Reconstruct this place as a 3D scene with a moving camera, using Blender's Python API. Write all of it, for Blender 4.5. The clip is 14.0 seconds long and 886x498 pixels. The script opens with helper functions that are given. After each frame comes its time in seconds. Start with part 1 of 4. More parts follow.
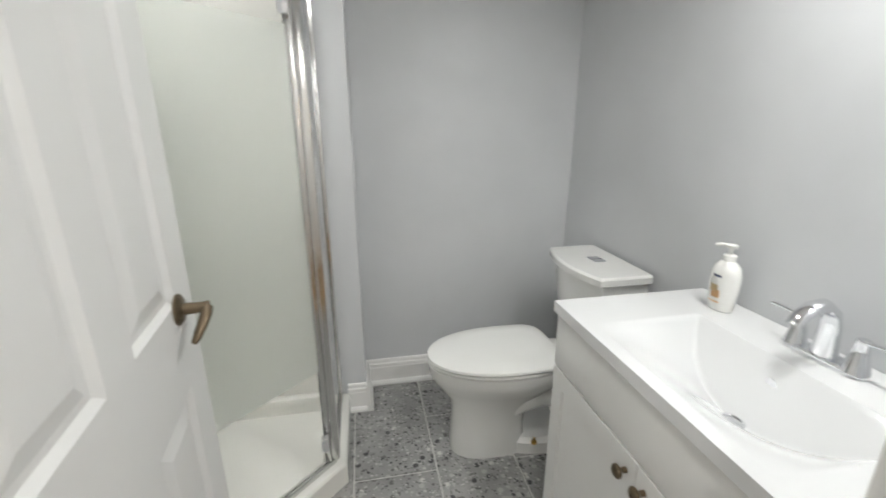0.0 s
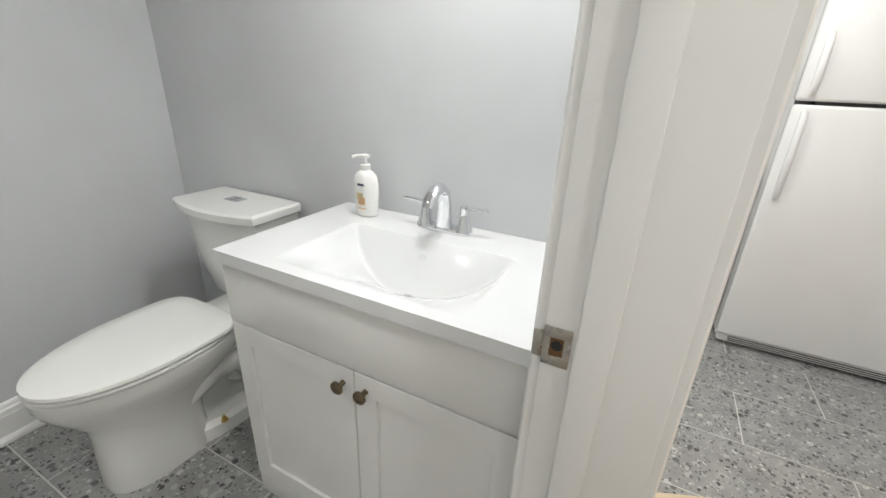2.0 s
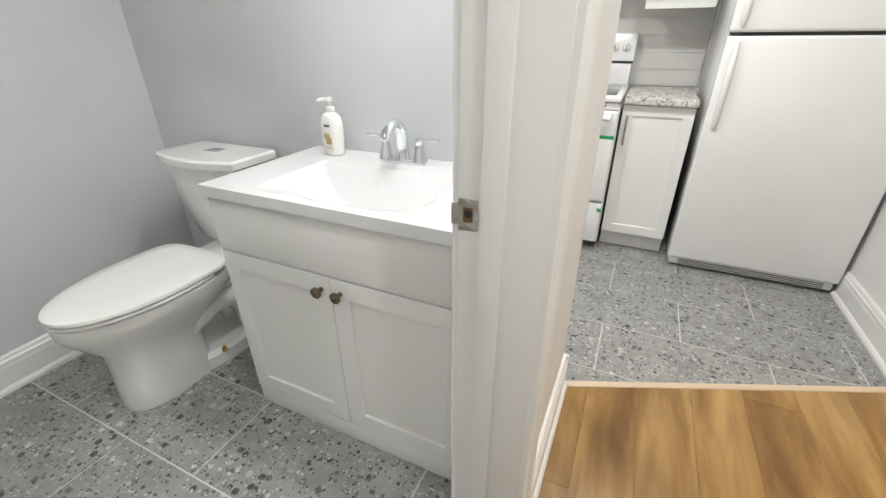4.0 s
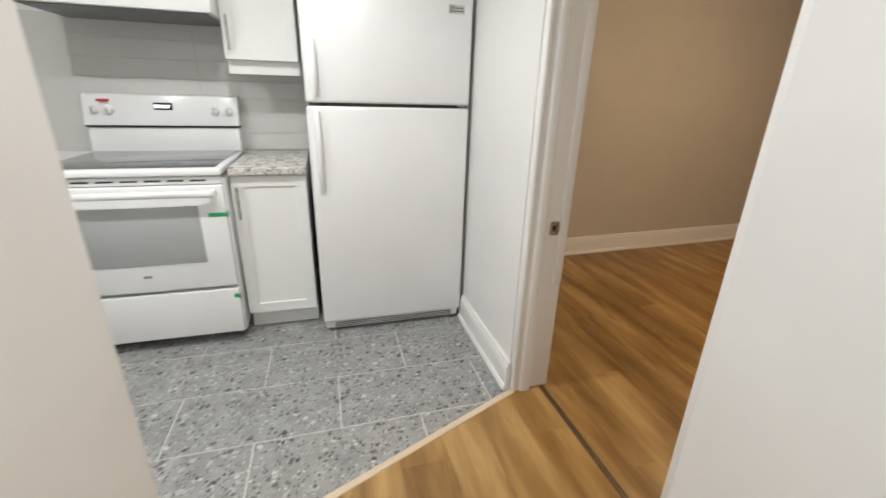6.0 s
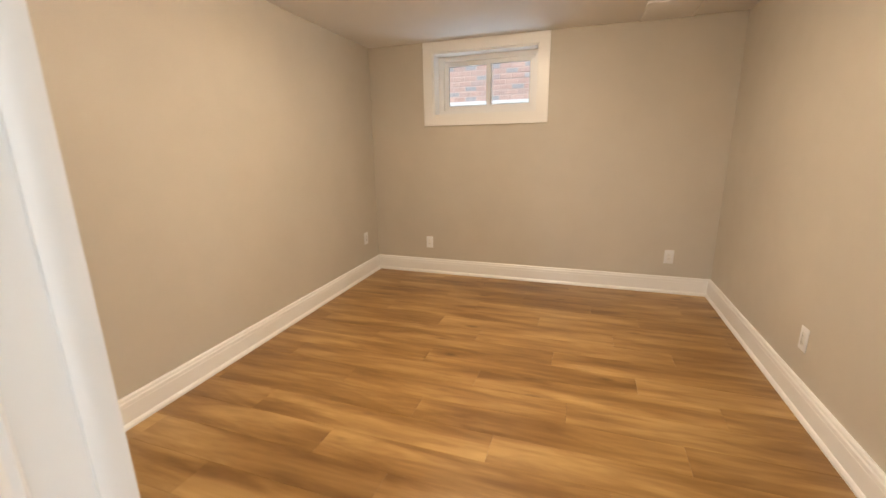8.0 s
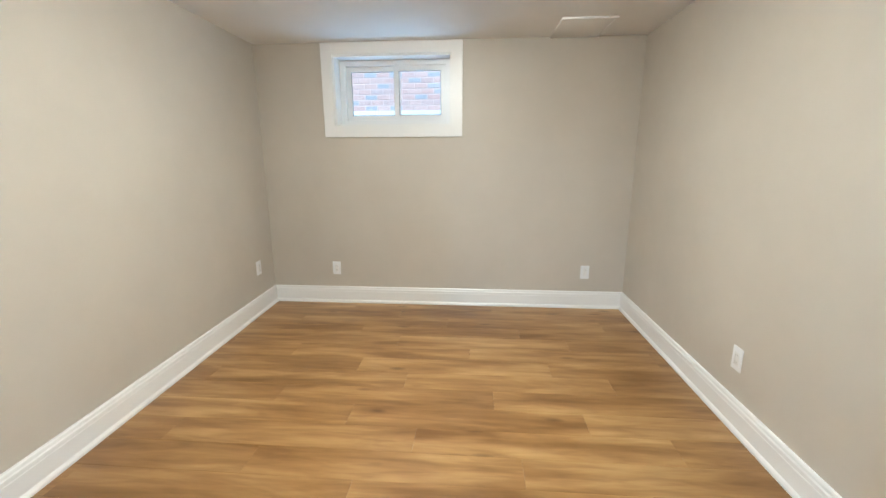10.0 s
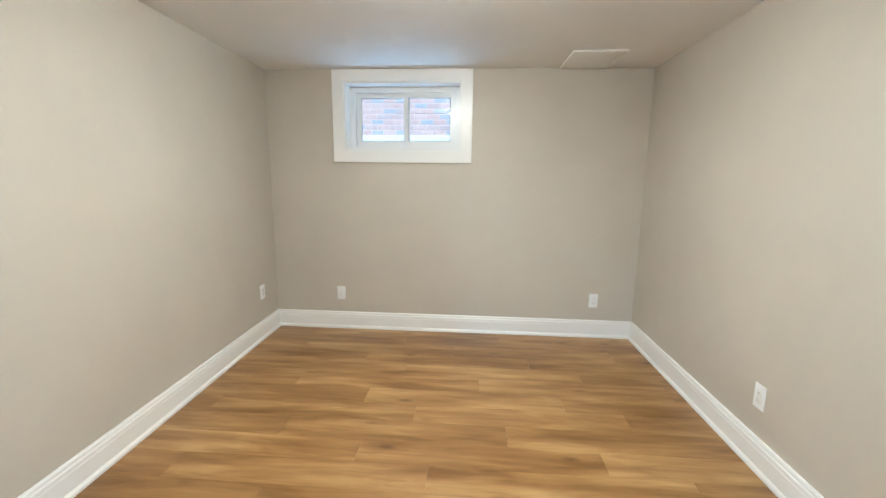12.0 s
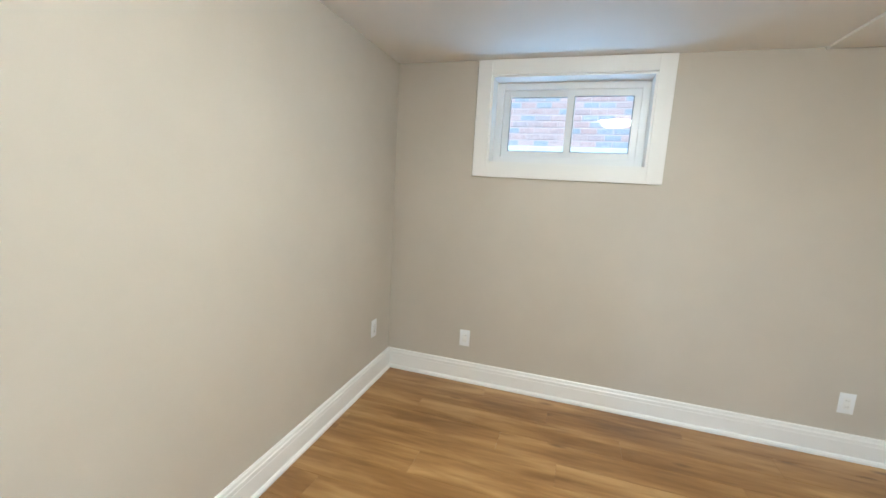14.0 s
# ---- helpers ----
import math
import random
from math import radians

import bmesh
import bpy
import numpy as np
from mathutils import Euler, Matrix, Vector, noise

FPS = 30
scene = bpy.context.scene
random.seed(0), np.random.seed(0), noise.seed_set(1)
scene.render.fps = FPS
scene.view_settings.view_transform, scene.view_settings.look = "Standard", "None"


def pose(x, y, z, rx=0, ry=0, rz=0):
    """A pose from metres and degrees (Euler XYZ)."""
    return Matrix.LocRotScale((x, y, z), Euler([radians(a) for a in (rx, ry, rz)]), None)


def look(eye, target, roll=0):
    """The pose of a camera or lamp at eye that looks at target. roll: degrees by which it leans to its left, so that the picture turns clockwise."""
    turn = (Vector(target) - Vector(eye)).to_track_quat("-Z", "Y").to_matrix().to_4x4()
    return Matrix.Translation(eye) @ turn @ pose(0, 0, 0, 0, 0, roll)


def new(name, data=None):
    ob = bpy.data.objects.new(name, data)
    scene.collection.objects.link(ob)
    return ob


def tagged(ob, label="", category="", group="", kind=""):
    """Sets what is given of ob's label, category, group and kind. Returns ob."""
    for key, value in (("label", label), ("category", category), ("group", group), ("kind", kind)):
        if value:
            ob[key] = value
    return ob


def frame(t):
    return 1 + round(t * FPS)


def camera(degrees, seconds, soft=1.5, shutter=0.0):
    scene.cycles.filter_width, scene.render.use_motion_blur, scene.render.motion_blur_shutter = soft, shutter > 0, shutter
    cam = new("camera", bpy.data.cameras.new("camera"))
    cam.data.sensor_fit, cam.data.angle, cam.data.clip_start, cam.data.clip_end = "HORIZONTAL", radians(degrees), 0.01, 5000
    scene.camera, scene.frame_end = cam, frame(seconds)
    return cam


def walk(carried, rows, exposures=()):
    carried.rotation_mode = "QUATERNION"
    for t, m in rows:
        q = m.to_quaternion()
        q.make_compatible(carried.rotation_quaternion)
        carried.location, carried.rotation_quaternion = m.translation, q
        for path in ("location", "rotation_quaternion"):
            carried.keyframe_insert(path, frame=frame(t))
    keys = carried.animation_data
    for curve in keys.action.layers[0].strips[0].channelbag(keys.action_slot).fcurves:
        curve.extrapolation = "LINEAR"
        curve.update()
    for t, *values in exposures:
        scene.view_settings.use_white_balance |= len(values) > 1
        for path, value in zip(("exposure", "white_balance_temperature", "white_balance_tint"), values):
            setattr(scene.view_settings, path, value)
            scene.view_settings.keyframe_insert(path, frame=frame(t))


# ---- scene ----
cam = camera(94.0, 14.0, shutter=0.2)
PATH = [
    (0, (0.9, 0.726, 1.339), (1.261, 2.609, 0.769), -0.0),
    (0.5, (0.922, 0.766, 1.304), (1.948, 2.366, 0.684), 2.4),
    (1, (0.921, 0.847, 1.289), (2.385, 2.043, 0.636), 2.9),
    (1.5, (0.896, 0.866, 1.26), (2.512, 1.809, 0.553), 2.0),
    (2, (0.865, 0.85, 1.251), (2.516, 1.684, 0.49), 2.3),
    (2.5, (0.835, 0.811, 1.245), (2.468, 1.621, 0.421), 1.5),
    (2.6, (0.823, 0.791, 1.255), (2.445, 1.606, 0.415), 1.6),
    (2.7, (0.811, 0.785, 1.246), (2.425, 1.605, 0.395), 0.9),
    (4.8, (0.706, 0.582, 1.205), (2.333, 1.236, 0.245), -2.0),
    (5, (0.759, 0.56, 1.219), (2.444, 1.098, 0.286), -2.0),
    (5.3, (0.854, 0.509, 1.242), (2.629, 0.77, 0.359), -0.5),
    (5.5, (0.927, 0.453, 1.253), (2.744, 0.508, 0.418), -0.2),
    (6, (1.101, 0.326, 1.267), (2.902, -0.195, 0.571), 1.6),
    (6.5, (1.389, 0.118, 1.284), (3.032, -0.875, 0.721), 1.0),
    (6.7, (1.486, 0.077, 1.265), (3.035, -1.094, 0.785), -1.4),
    (7, (1.654, 0.005, 1.286), (2.985, -1.407, 0.803), -0.2),
    (7.5, (1.855, -0.122, 1.282), (2.755, -1.839, 0.79), -0.8),
    (8, (2.016, -0.336, 1.284), (2.655, -2.17, 0.805), -0.9),
    (8.5, (2.101, -0.498, 1.255), (2.579, -2.379, 0.77), -0.8),
    (10.8, (2.293, -0.691, 1.357), (2.395, -2.653, 0.981), -0.0),
    (11, (2.289, -0.688, 1.348), (2.401, -2.652, 0.991), 0.1),
    (11.5, (2.305, -0.702, 1.374), (2.439, -2.667, 1.026), 0.2),
    (12, (2.358, -0.723, 1.366), (2.499, -2.688, 1.023), 0.7),
    (12.5, (2.379, -0.91, 1.405), (2.665, -2.861, 1.069), 1.3),
    (13, (2.483, -1.157, 1.421), (3.085, -3.035, 1.088), 2.0),
    (13.5, (2.656, -1.339, 1.411), (3.386, -3.172, 1.083), 1.5),
    (14, (2.836, -1.474, 1.403), (3.441, -3.357, 1.102), 3.3),
]
EXPOSURES = [(0, 0.0, 6500, 8), (2.7, 0.1, 6500, 8), (5.0, 0.28, 6500, 8), (6.4, 0.1, 6400, 8), (7.0, 0.12, 6450, 9), (7.5, 0.5, 6500, 11), (8.0, 1.15, 6000, 7), (8.6, 1.42, 4650, -1), (11, 1.5, 4500, -4), (14, 1.5, 4400, -5)]
walk(cam, [(t, look(eye, target, roll)) for t, eye, target, roll in PATH], EXPOSURES)

# ---- daylight and lamps ----
world = bpy.data.worlds.new("world")
scene.world = world
world.use_nodes = True
sky = world.node_tree.nodes.new("ShaderNodeTexSky")
sky.sky_type, sky.sun_disc, sky.sun_elevation, sky.sun_rotation = "NISHITA", False, radians(50), radians(0)
back = world.node_tree.nodes["Background"]
back.inputs["Strength"].default_value = 0.055
world.node_tree.links.new(sky.outputs["Color"], back.inputs["Color"])
sun_data = bpy.data.lights.new("sun", "SUN")
sun_data.energy, sun_data.angle, sun_data.color = 2.3, radians(0.5), (1.0, 0.96, 0.9)
new("sun", sun_data).matrix_world = look((0.6, 6, 8), (0, 0, 0))


def disk_lamp(x, y, z, size, watts, colour, spread=180):
    data = bpy.data.lights.new("down_lamp", "AREA")
    data.shape, data.size, data.energy, data.color, data.spread = "DISK", size, watts, colour, radians(spread)
    new("down_lamp", data).matrix_world = pose(x, y, z)


COOL, WARM = (1.0, 0.99, 0.965), (1.0, 0.74, 0.50)
# ceiling pots are out of view, added to brighten bathroom, hall and kitchen
FILL_POTS = [(0.25, 2.1, 3), (0.85, 1.75, 2.2), (0.95, 0.1, 10.0), (2.5, 0.55, 13), (2.5, 1.5, 13), (-0.3, 0.15, 5)]
VANITY_BULBS = [(1.71, 1.12, 2.10), (1.71, 1.35, 2.10)]
CEIL = 2.232
for px, py, watts in FILL_POTS:
    disk_lamp(px, py, CEIL - 0.012, 0.10, watts, COOL, 170)
for place in VANITY_BULBS:
    disk_lamp(*place, 0.06, 5.0, COOL, 165)
# lamp hidden below the sill stands in for daylight thrown up from outside
day = bpy.data.lights.new("daylight_stand_in", "AREA")
day.shape, day.size, day.size_y, day.energy, day.color = "RECTANGLE", 0.9, 0.3, 2.4, (0.66, 0.84, 1.0)
new("daylight_stand_in", day).matrix_world = look((2.95, -4.85, 1.47), (2.95, -4.1, 2.05))


# ---- materials ----
def material(name, rough=0.5, metal=0.0):
    m = bpy.data.materials.new(name)
    m.use_nodes = True
    nt = m.node_tree
    b = nt.nodes["Principled BSDF"]
    b.inputs["Roughness"].default_value, b.inputs["Metallic"].default_value = rough, metal
    return m, nt, b


def node(nt, kind, **values):
    n = nt.nodes.new(kind)
    for key, v in values.items():
        n.inputs[key].default_value = v
    return n


def coords(nt, scale=(1, 1, 1), world_space=True):
    mp = node(nt, "ShaderNodeMapping", Scale=scale)
    if world_space:
        g = nt.nodes.new("ShaderNodeNewGeometry")
        nt.links.new(g.outputs["Position"], mp.inputs["Vector"])
    else:
        g = nt.nodes.new("ShaderNodeTexCoord")
        nt.links.new(g.outputs["Object"], mp.inputs["Vector"])
    return mp.outputs["Vector"]


def noise_tex(nt, vec, scale, detail=3.0, rough=0.5, distortion=0.0):
    n = node(nt, "ShaderNodeTexNoise", Scale=scale, Detail=detail, Roughness=rough, Distortion=distortion)
    nt.links.new(vec, n.inputs["Vector"])
    return n.outputs["Fac"]


def ramp(nt, fac, *stops):
    r = nt.nodes.new("ShaderNodeValToRGB")
    els = r.color_ramp.elements
    while len(els) < len(stops):
        els.new(0.5)
    for e, (p, c) in zip(els, stops):
        e.position, e.color = p, (*c, 1) if len(c) == 3 else c
    nt.links.new(fac, r.inputs["Fac"])
    return r.outputs["Color"]


def mix(nt, fac, a, b, blend="MIX"):
    n = nt.nodes.new("ShaderNodeMix")
    n.data_type, n.blend_type = "RGBA", blend
    for sock, v in ((n.inputs[0], fac), (n.inputs[6], a), (n.inputs[7], b)):
        if isinstance(v, bpy.types.NodeSocket):
            nt.links.new(v, sock)
        elif isinstance(v, tuple):
            sock.default_value = (*v, 1)
        else:
            sock.default_value = v
    return n.outputs[2]


def bump(nt, b, height, strength, distance):
    n = node(nt, "ShaderNodeBump", Strength=strength, Distance=distance)
    nt.links.new(height, n.inputs["Height"])
    nt.links.new(n.outputs["Normal"], b.inputs["Normal"])


def painted(name, colour, rough=0.5, vary=0.05, relief=0.25, grain=220):
    m, nt, b = material(name, rough)
    vec = coords(nt)
    low = tuple(c * (1 - vary) for c in colour)
    high = tuple(min(1, c * (1 + vary)) for c in colour)
    nt.links.new(ramp(nt, noise_tex(nt, vec, 1.3, 4, 0.6), (0.3, low), (0.7, high)), b.inputs["Base Color"])
    if relief > 0.2:
        r = ramp(nt, noise_tex(nt, vec, 7, 4), (0.3, (rough * 0.9,) * 3), (0.7, (min(1, rough * 1.1),) * 3))
        nt.links.new(r, b.inputs["Roughness"])
    if relief > 0.2:
        bump(nt, b, noise_tex(nt, vec, grain, 2), relief, 0.0004)
    return m


def metal(name, colour, rough, scale=60):
    m, nt, b = material(name, rough, 1.0)
    b.inputs["Base Color"].default_value = (*colour, 1)
    r = ramp(nt, noise_tex(nt, coords(nt), scale, 3), (0.3, (rough * 0.7,) * 3), (0.7, (rough * 1.4,) * 3))
    nt.links.new(r, b.inputs["Roughness"])
    return m


def plain(name, colour, rough=0.4, metallic=0.0):
    m, nt, b = material(name, rough, metallic)
    vec = coords(nt)
    low = tuple(c * 0.94 for c in colour)
    nt.links.new(ramp(nt, noise_tex(nt, vec, 9, 3), (0.35, low), (0.65, colour)), b.inputs["Base Color"])
    return m


def glossy_white(name, colour, rough, coat=0.3, relief=0.0):
    m, nt, b = material(name, rough)
    vec = coords(nt)
    low = tuple(c * 0.965 for c in colour)
    nt.links.new(ramp(nt, noise_tex(nt, vec, 3, 3), (0.35, low), (0.65, colour)), b.inputs["Base Color"])
    b.inputs["Coat Weight"].default_value = coat
    b.inputs["Coat Roughness"].default_value = 0.055
    if relief:
        bump(nt, b, noise_tex(nt, vec, 340, 2), relief, 0.0008)
    return m


def wood_floor_material():
    m, nt, b = material("oak_plank", 0.42)
    info = nt.nodes.new("ShaderNodeObjectInfo")
    geo = nt.nodes.new("ShaderNodeNewGeometry")
    shift = node(nt, "ShaderNodeVectorMath")
    shift.operation = "SCALE"
    comb = nt.nodes.new("ShaderNodeCombineXYZ")
    for k in range(3):
        nt.links.new(info.outputs["Random"], comb.inputs[k])
    nt.links.new(comb.outputs[0], shift.inputs[0])
    shift.inputs["Scale"].default_value = 37.0
    add = nt.nodes.new("ShaderNodeVectorMath")
    nt.links.new(geo.outputs["Position"], add.inputs[0])
    nt.links.new(shift.outputs[0], add.inputs[1])
    mp = node(nt, "ShaderNodeMapping", Scale=(0.95, 6.0, 6.0))
    nt.links.new(geo.outputs["Position"], mp.inputs["Vector"])
    loose_map = node(nt, "ShaderNodeMapping", Scale=(1.0, 7.5, 7.5))
    nt.links.new(add.outputs[0], loose_map.inputs["Vector"])
    run = node(nt, "ShaderNodeMath")
    run.operation = "ADD"
    nt.links.new(noise_tex(nt, mp.outputs["Vector"], 1.15, 3, 0.5, 0.5), run.inputs[0])
    nt.links.new(noise_tex(nt, loose_map.outputs["Vector"], 1.15, 4, 0.55, 0.6), run.inputs[1])
    half = node(nt, "ShaderNodeMath")
    half.operation = "MULTIPLY"
    half.inputs[1].default_value = 0.5
    nt.links.new(run.outputs[0], half.inputs[0])
    broad = half.outputs[0]
    fine_map = node(nt, "ShaderNodeMapping", Scale=(4.0, 70.0, 70.0))
    nt.links.new(add.outputs[0], fine_map.inputs["Vector"])
    fine = noise_tex(nt, fine_map.outputs["Vector"], 1.0, 3, 0.6, 0.3)
    base = ramp(nt, broad, (0.37, (0.175, 0.086, 0.021)), (0.50, (0.305, 0.172, 0.054)), (0.63, (0.45, 0.287, 0.110)))
    grain = ramp(nt, fine, (0.3, (0.74, 0.70, 0.66)), (0.65, (1, 1, 1)))
    blot_map = node(nt, "ShaderNodeMapping", Scale=(3.0, 17.0, 17.0))
    nt.links.new(add.outputs[0], blot_map.inputs["Vector"])
    blot = ramp(nt, noise_tex(nt, blot_map.outputs["Vector"], 1.0, 3, 0.55, 0.8), (0.32, (0.66, 0.60, 0.52)), (0.58, (1, 1, 1)))
    col = mix(nt, 0.6, base, blot, "MULTIPLY")
    col = mix(nt, 0.25, col, grain, "MULTIPLY")
    tone = ramp(nt, info.outputs["Random"], (0.0, (0.98, 0.97, 0.96)), (1.0, (1.08, 1.08, 1.07)))
    col = mix(nt, 1.0, col, tone, "MULTIPLY")
    knot_map = node(nt, "ShaderNodeMapping", Scale=(2.2, 6.5, 6.5))
    nt.links.new(add.outputs[0], knot_map.inputs["Vector"])
    knots = node(nt, "ShaderNodeTexVoronoi", Scale=0.9)
    nt.links.new(knot_map.outputs["Vector"], knots.inputs["Vector"])
    spot = ramp(nt, knots.outputs["Distance"], (0.04, (0.35, 0.3, 0.26)), (0.13, (1, 1, 1)))
    col = mix(nt, 0.8, col, spot, "MULTIPLY")
    nt.links.new(col, b.inputs["Base Color"])
    nt.links.new(ramp(nt, fine, (0.3, (0.38,) * 3), (0.7, (0.28,) * 3)), b.inputs["Roughness"])
    bump(nt, b, fine, 0.25, 0.0006)
    return m


def terrazzo_material():
    m, nt, b = material("terrazzo_tile", 0.38)
    info = nt.nodes.new("ShaderNodeObjectInfo")
    geo = nt.nodes.new("ShaderNodeNewGeometry")
    sc = nt.nodes.new("ShaderNodeVectorMath")
    sc.operation = "SCALE"
    sc.inputs["Scale"].default_value = 23.0
    comb = nt.nodes.new("ShaderNodeCombineXYZ")
    nt.links.new(info.outputs["Random"], comb.inputs[0])
    nt.links.new(info.outputs["Random"], comb.inputs[1])
    nt.links.new(comb.outputs[0], sc.inputs[0])
    add = nt.nodes.new("ShaderNodeVectorMath")
    nt.links.new(geo.outputs["Position"], add.inputs[0])
    nt.links.new(sc.outputs[0], add.inputs[1])
    vec = add.outputs[0]
    col = ramp(nt, noise_tex(nt, vec, 9, 5, 0.65), (0.3, (0.22, 0.22, 0.217)), (0.7, (0.35, 0.347, 0.34)))
    for scale, cut, tint in ((30, 0.36, None), (52, 0.36, None), (95, 0.38, None)):
        v = node(nt, "ShaderNodeTexVoronoi", Scale=scale)
        nt.links.new(vec, v.inputs["Vector"])
        chip = ramp(nt, v.outputs["Distance"], (cut - 0.03, (1, 1, 1)), (cut, (0, 0, 0)))
        sep = nt.nodes.new("ShaderNodeSeparateColor")
        nt.links.new(v.outputs["Color"], sep.inputs[0])
        shade = ramp(nt, sep.outputs[0], (0.0, (0.06, 0.06, 0.063)), (0.2, (0.13, 0.128, 0.125)), (0.42, (0.27, 0.27, 0.268)), (0.62, (0.40, 0.395, 0.385)), (0.9, (0.54, 0.53, 0.515)))
        shade.node.color_ramp.interpolation = "CONSTANT"
        pick = ramp(nt, sep.outputs[1], (0.42, (0, 0, 0)), (0.46, (1, 1, 1)))
        both = mix(nt, 1.0, chip, pick, "MULTIPLY")
        col = mix(nt, both, col, shade)
    nt.links.new(col, b.inputs["Base Color"])
    bump(nt, b, noise_tex(nt, vec, 60, 3), 0.12, 0.0006)
    return m


def stone_counter_material():
    m, nt, b = material("speckled_counter", 0.25)
    vec = coords(nt, (1, 1, 1))
    a = noise_tex(nt, vec, 22, 6, 0.7, 1.5)
    c1 = ramp(nt, a, (0.36, (0.06, 0.055, 0.05)), (0.45, (0.42, 0.39, 0.36)), (0.55, (0.72, 0.70, 0.67)), (0.66, (0.33, 0.30, 0.28)))
    nt.links.new(c1, b.inputs["Base Color"])
    return m


def glass_material(name, rough=0.0, tint=(1, 1, 1)):
    m, nt, b = material(name, rough)
    b.inputs["Base Color"].default_value = (*tint, 1)
    b.inputs["Transmission Weight"].default_value = 1.0
    b.inputs["IOR"].default_value = 1.45
    return m


def glowing(name, colour, strength):
    m, nt, b = material(name, 0.5)
    b.inputs["Base Color"].default_value = (0.9, 0.9, 0.88, 1)
    b.inputs["Emission Color"].default_value = (*colour, 1)
    b.inputs["Emission Strength"].default_value = strength
    return m


M_BATH = painted("bathroom_grey_paint", (0.60, 0.61, 0.625), 0.38)
M_HALL = painted("warm_white_paint", (0.78, 0.777, 0.768), 0.5)
M_KITCHEN = painted("kitchen_white_paint", (0.78, 0.775, 0.76), 0.5)
M_BED = painted("beige_grey_paint", (0.515, 0.477, 0.41), 0.5)
M_CEIL = painted("ceiling_white_paint", (0.78, 0.77, 0.75), 0.7, 0.03, 0.4, 140)
M_TRIM = painted("trim_white_paint", (0.80, 0.795, 0.78), 0.32, 0.006, 0.1, 90)
M_DOOR = painted("door_white_paint", (0.80, 0.80, 0.79), 0.34, 0.008, 0.15, 60)
M_CAB = painted("cabinet_white_lacquer", (0.80, 0.80, 0.785), 0.32, 0.005, 0.05, 60)
M_VANITY = painted("vanity_grey_white_lacquer", (0.76, 0.757, 0.74), 0.32, 0.005, 0.05, 60)
M_WOOD = wood_floor_material()
M_TILE = terrazzo_material()
M_GROUT = painted("light_grout", (0.58, 0.57, 0.55), 0.8, 0.1, 0.3, 200)
M_JOINT = plain("dark_joint", (0.07, 0.045, 0.025), 0.8)
M_CHINA = glossy_white("white_porcelain", (0.82, 0.82, 0.80), 0.1, 0.6)
M_SEAT = glossy_white("white_seat_plastic", (0.84, 0.84, 0.82), 0.22, 0.2)
M_BASIN = glossy_white("white_cultured_marble", (0.74, 0.745, 0.75), 0.14, 0.5)
M_ACRYLIC = glossy_white("white_shower_acrylic", (0.80, 0.80, 0.765), 0.2, 0.3)
M_ENAMEL = glossy_white("white_appliance_enamel", (0.82, 0.82, 0.82), 0.25, 0.25, 0.08)
M_CHROME = metal("chrome", (0.82, 0.83, 0.85), 0.06)
M_STEEL = metal("brushed_nickel", (0.46, 0.44, 0.40), 0.3)
M_ALU = metal("polished_aluminium", (0.62, 0.62, 0.61), 0.18)
M_BRONZE = metal("antique_brass", (0.20, 0.155, 0.105), 0.34)
M_BRASS = metal("brass", (0.65, 0.45, 0.17), 0.3)
# black of the clock face, and painted shade inside gaps, slots and holes
M_DARK = plain("black_and_gap_shade", (0.015, 0.015, 0.015), 0.6)
M_GREY = plain("grey_plastic_and_gap_shade", (0.16, 0.165, 0.17), 0.4)
M_CERAN = glossy_white("grey_ceramic_glass", (0.10, 0.105, 0.11), 0.08, 0.3)
M_OVEN = glossy_white("grey_oven_glass", (0.40, 0.41, 0.41), 0.12, 0.4)
M_COUNTER = stone_counter_material()
M_SPLASH = painted("pale_grey_backsplash", (0.60, 0.595, 0.575), 0.25, 0.05, 0.1, 40)
M_STRIP = painted("pale_oak_strip", (0.62, 0.50, 0.36), 0.4, 0.08, 0.1, 90)
M_DARKSTRIP = metal("bronze_strip", (0.16, 0.11, 0.075), 0.45)
M_WOODRAW = plain("raw_pine", (0.16, 0.085, 0.035), 0.8)
M_TAPE = plain("green_tape", (0.02, 0.36, 0.12), 0.5)
M_RED = plain("red_sticker", (0.5, 0.03, 0.03), 0.5)
M_ORANGE = plain("orange_print", (0.82, 0.54, 0.30), 0.5)
M_INK = plain("blue_grey_print", (0.10, 0.12, 0.2), 0.5)
M_GOLD = plain("pale_gold_print", (0.72, 0.60, 0.36), 0.5)
M_BOTTLE = glossy_white("white_bottle_plastic", (0.84, 0.835, 0.81), 0.25, 0.2)
M_VINYL = glossy_white("white_window_vinyl", (0.80, 0.81, 0.82), 0.3, 0.1)
M_GLASS = glass_material("clear_glass", 0.0)
M_FROST = glass_material("frosted_glass", 0.5, (0.93, 0.96, 0.94))
M_BRICK, brick_nt, brick_b = material("weathered_red_brick", 0.85)
brick_info = brick_nt.nodes.new("ShaderNodeObjectInfo")
brick_tone = ramp(brick_nt, brick_info.outputs["Random"], (0.0, (0.42, 0.41, 0.42)), (0.26, (0.47, 0.44, 0.44)), (0.30, (0.58, 0.39, 0.33)), (0.7, (0.64, 0.46, 0.39)), (1.0, (0.56, 0.41, 0.36)))
brick_grain = ramp(brick_nt, noise_tex(brick_nt, coords(brick_nt), 25, 4), (0.3, (0.8, 0.8, 0.8)), (0.7, (1, 1, 1)))
brick_nt.links.new(mix(brick_nt, 1.0, brick_tone, brick_grain, "MULTIPLY"), brick_b.inputs["Base Color"])
M_MORTAR = painted("pale_mortar", (0.58, 0.45, 0.40), 0.9, 0.1, 0.8, 90)
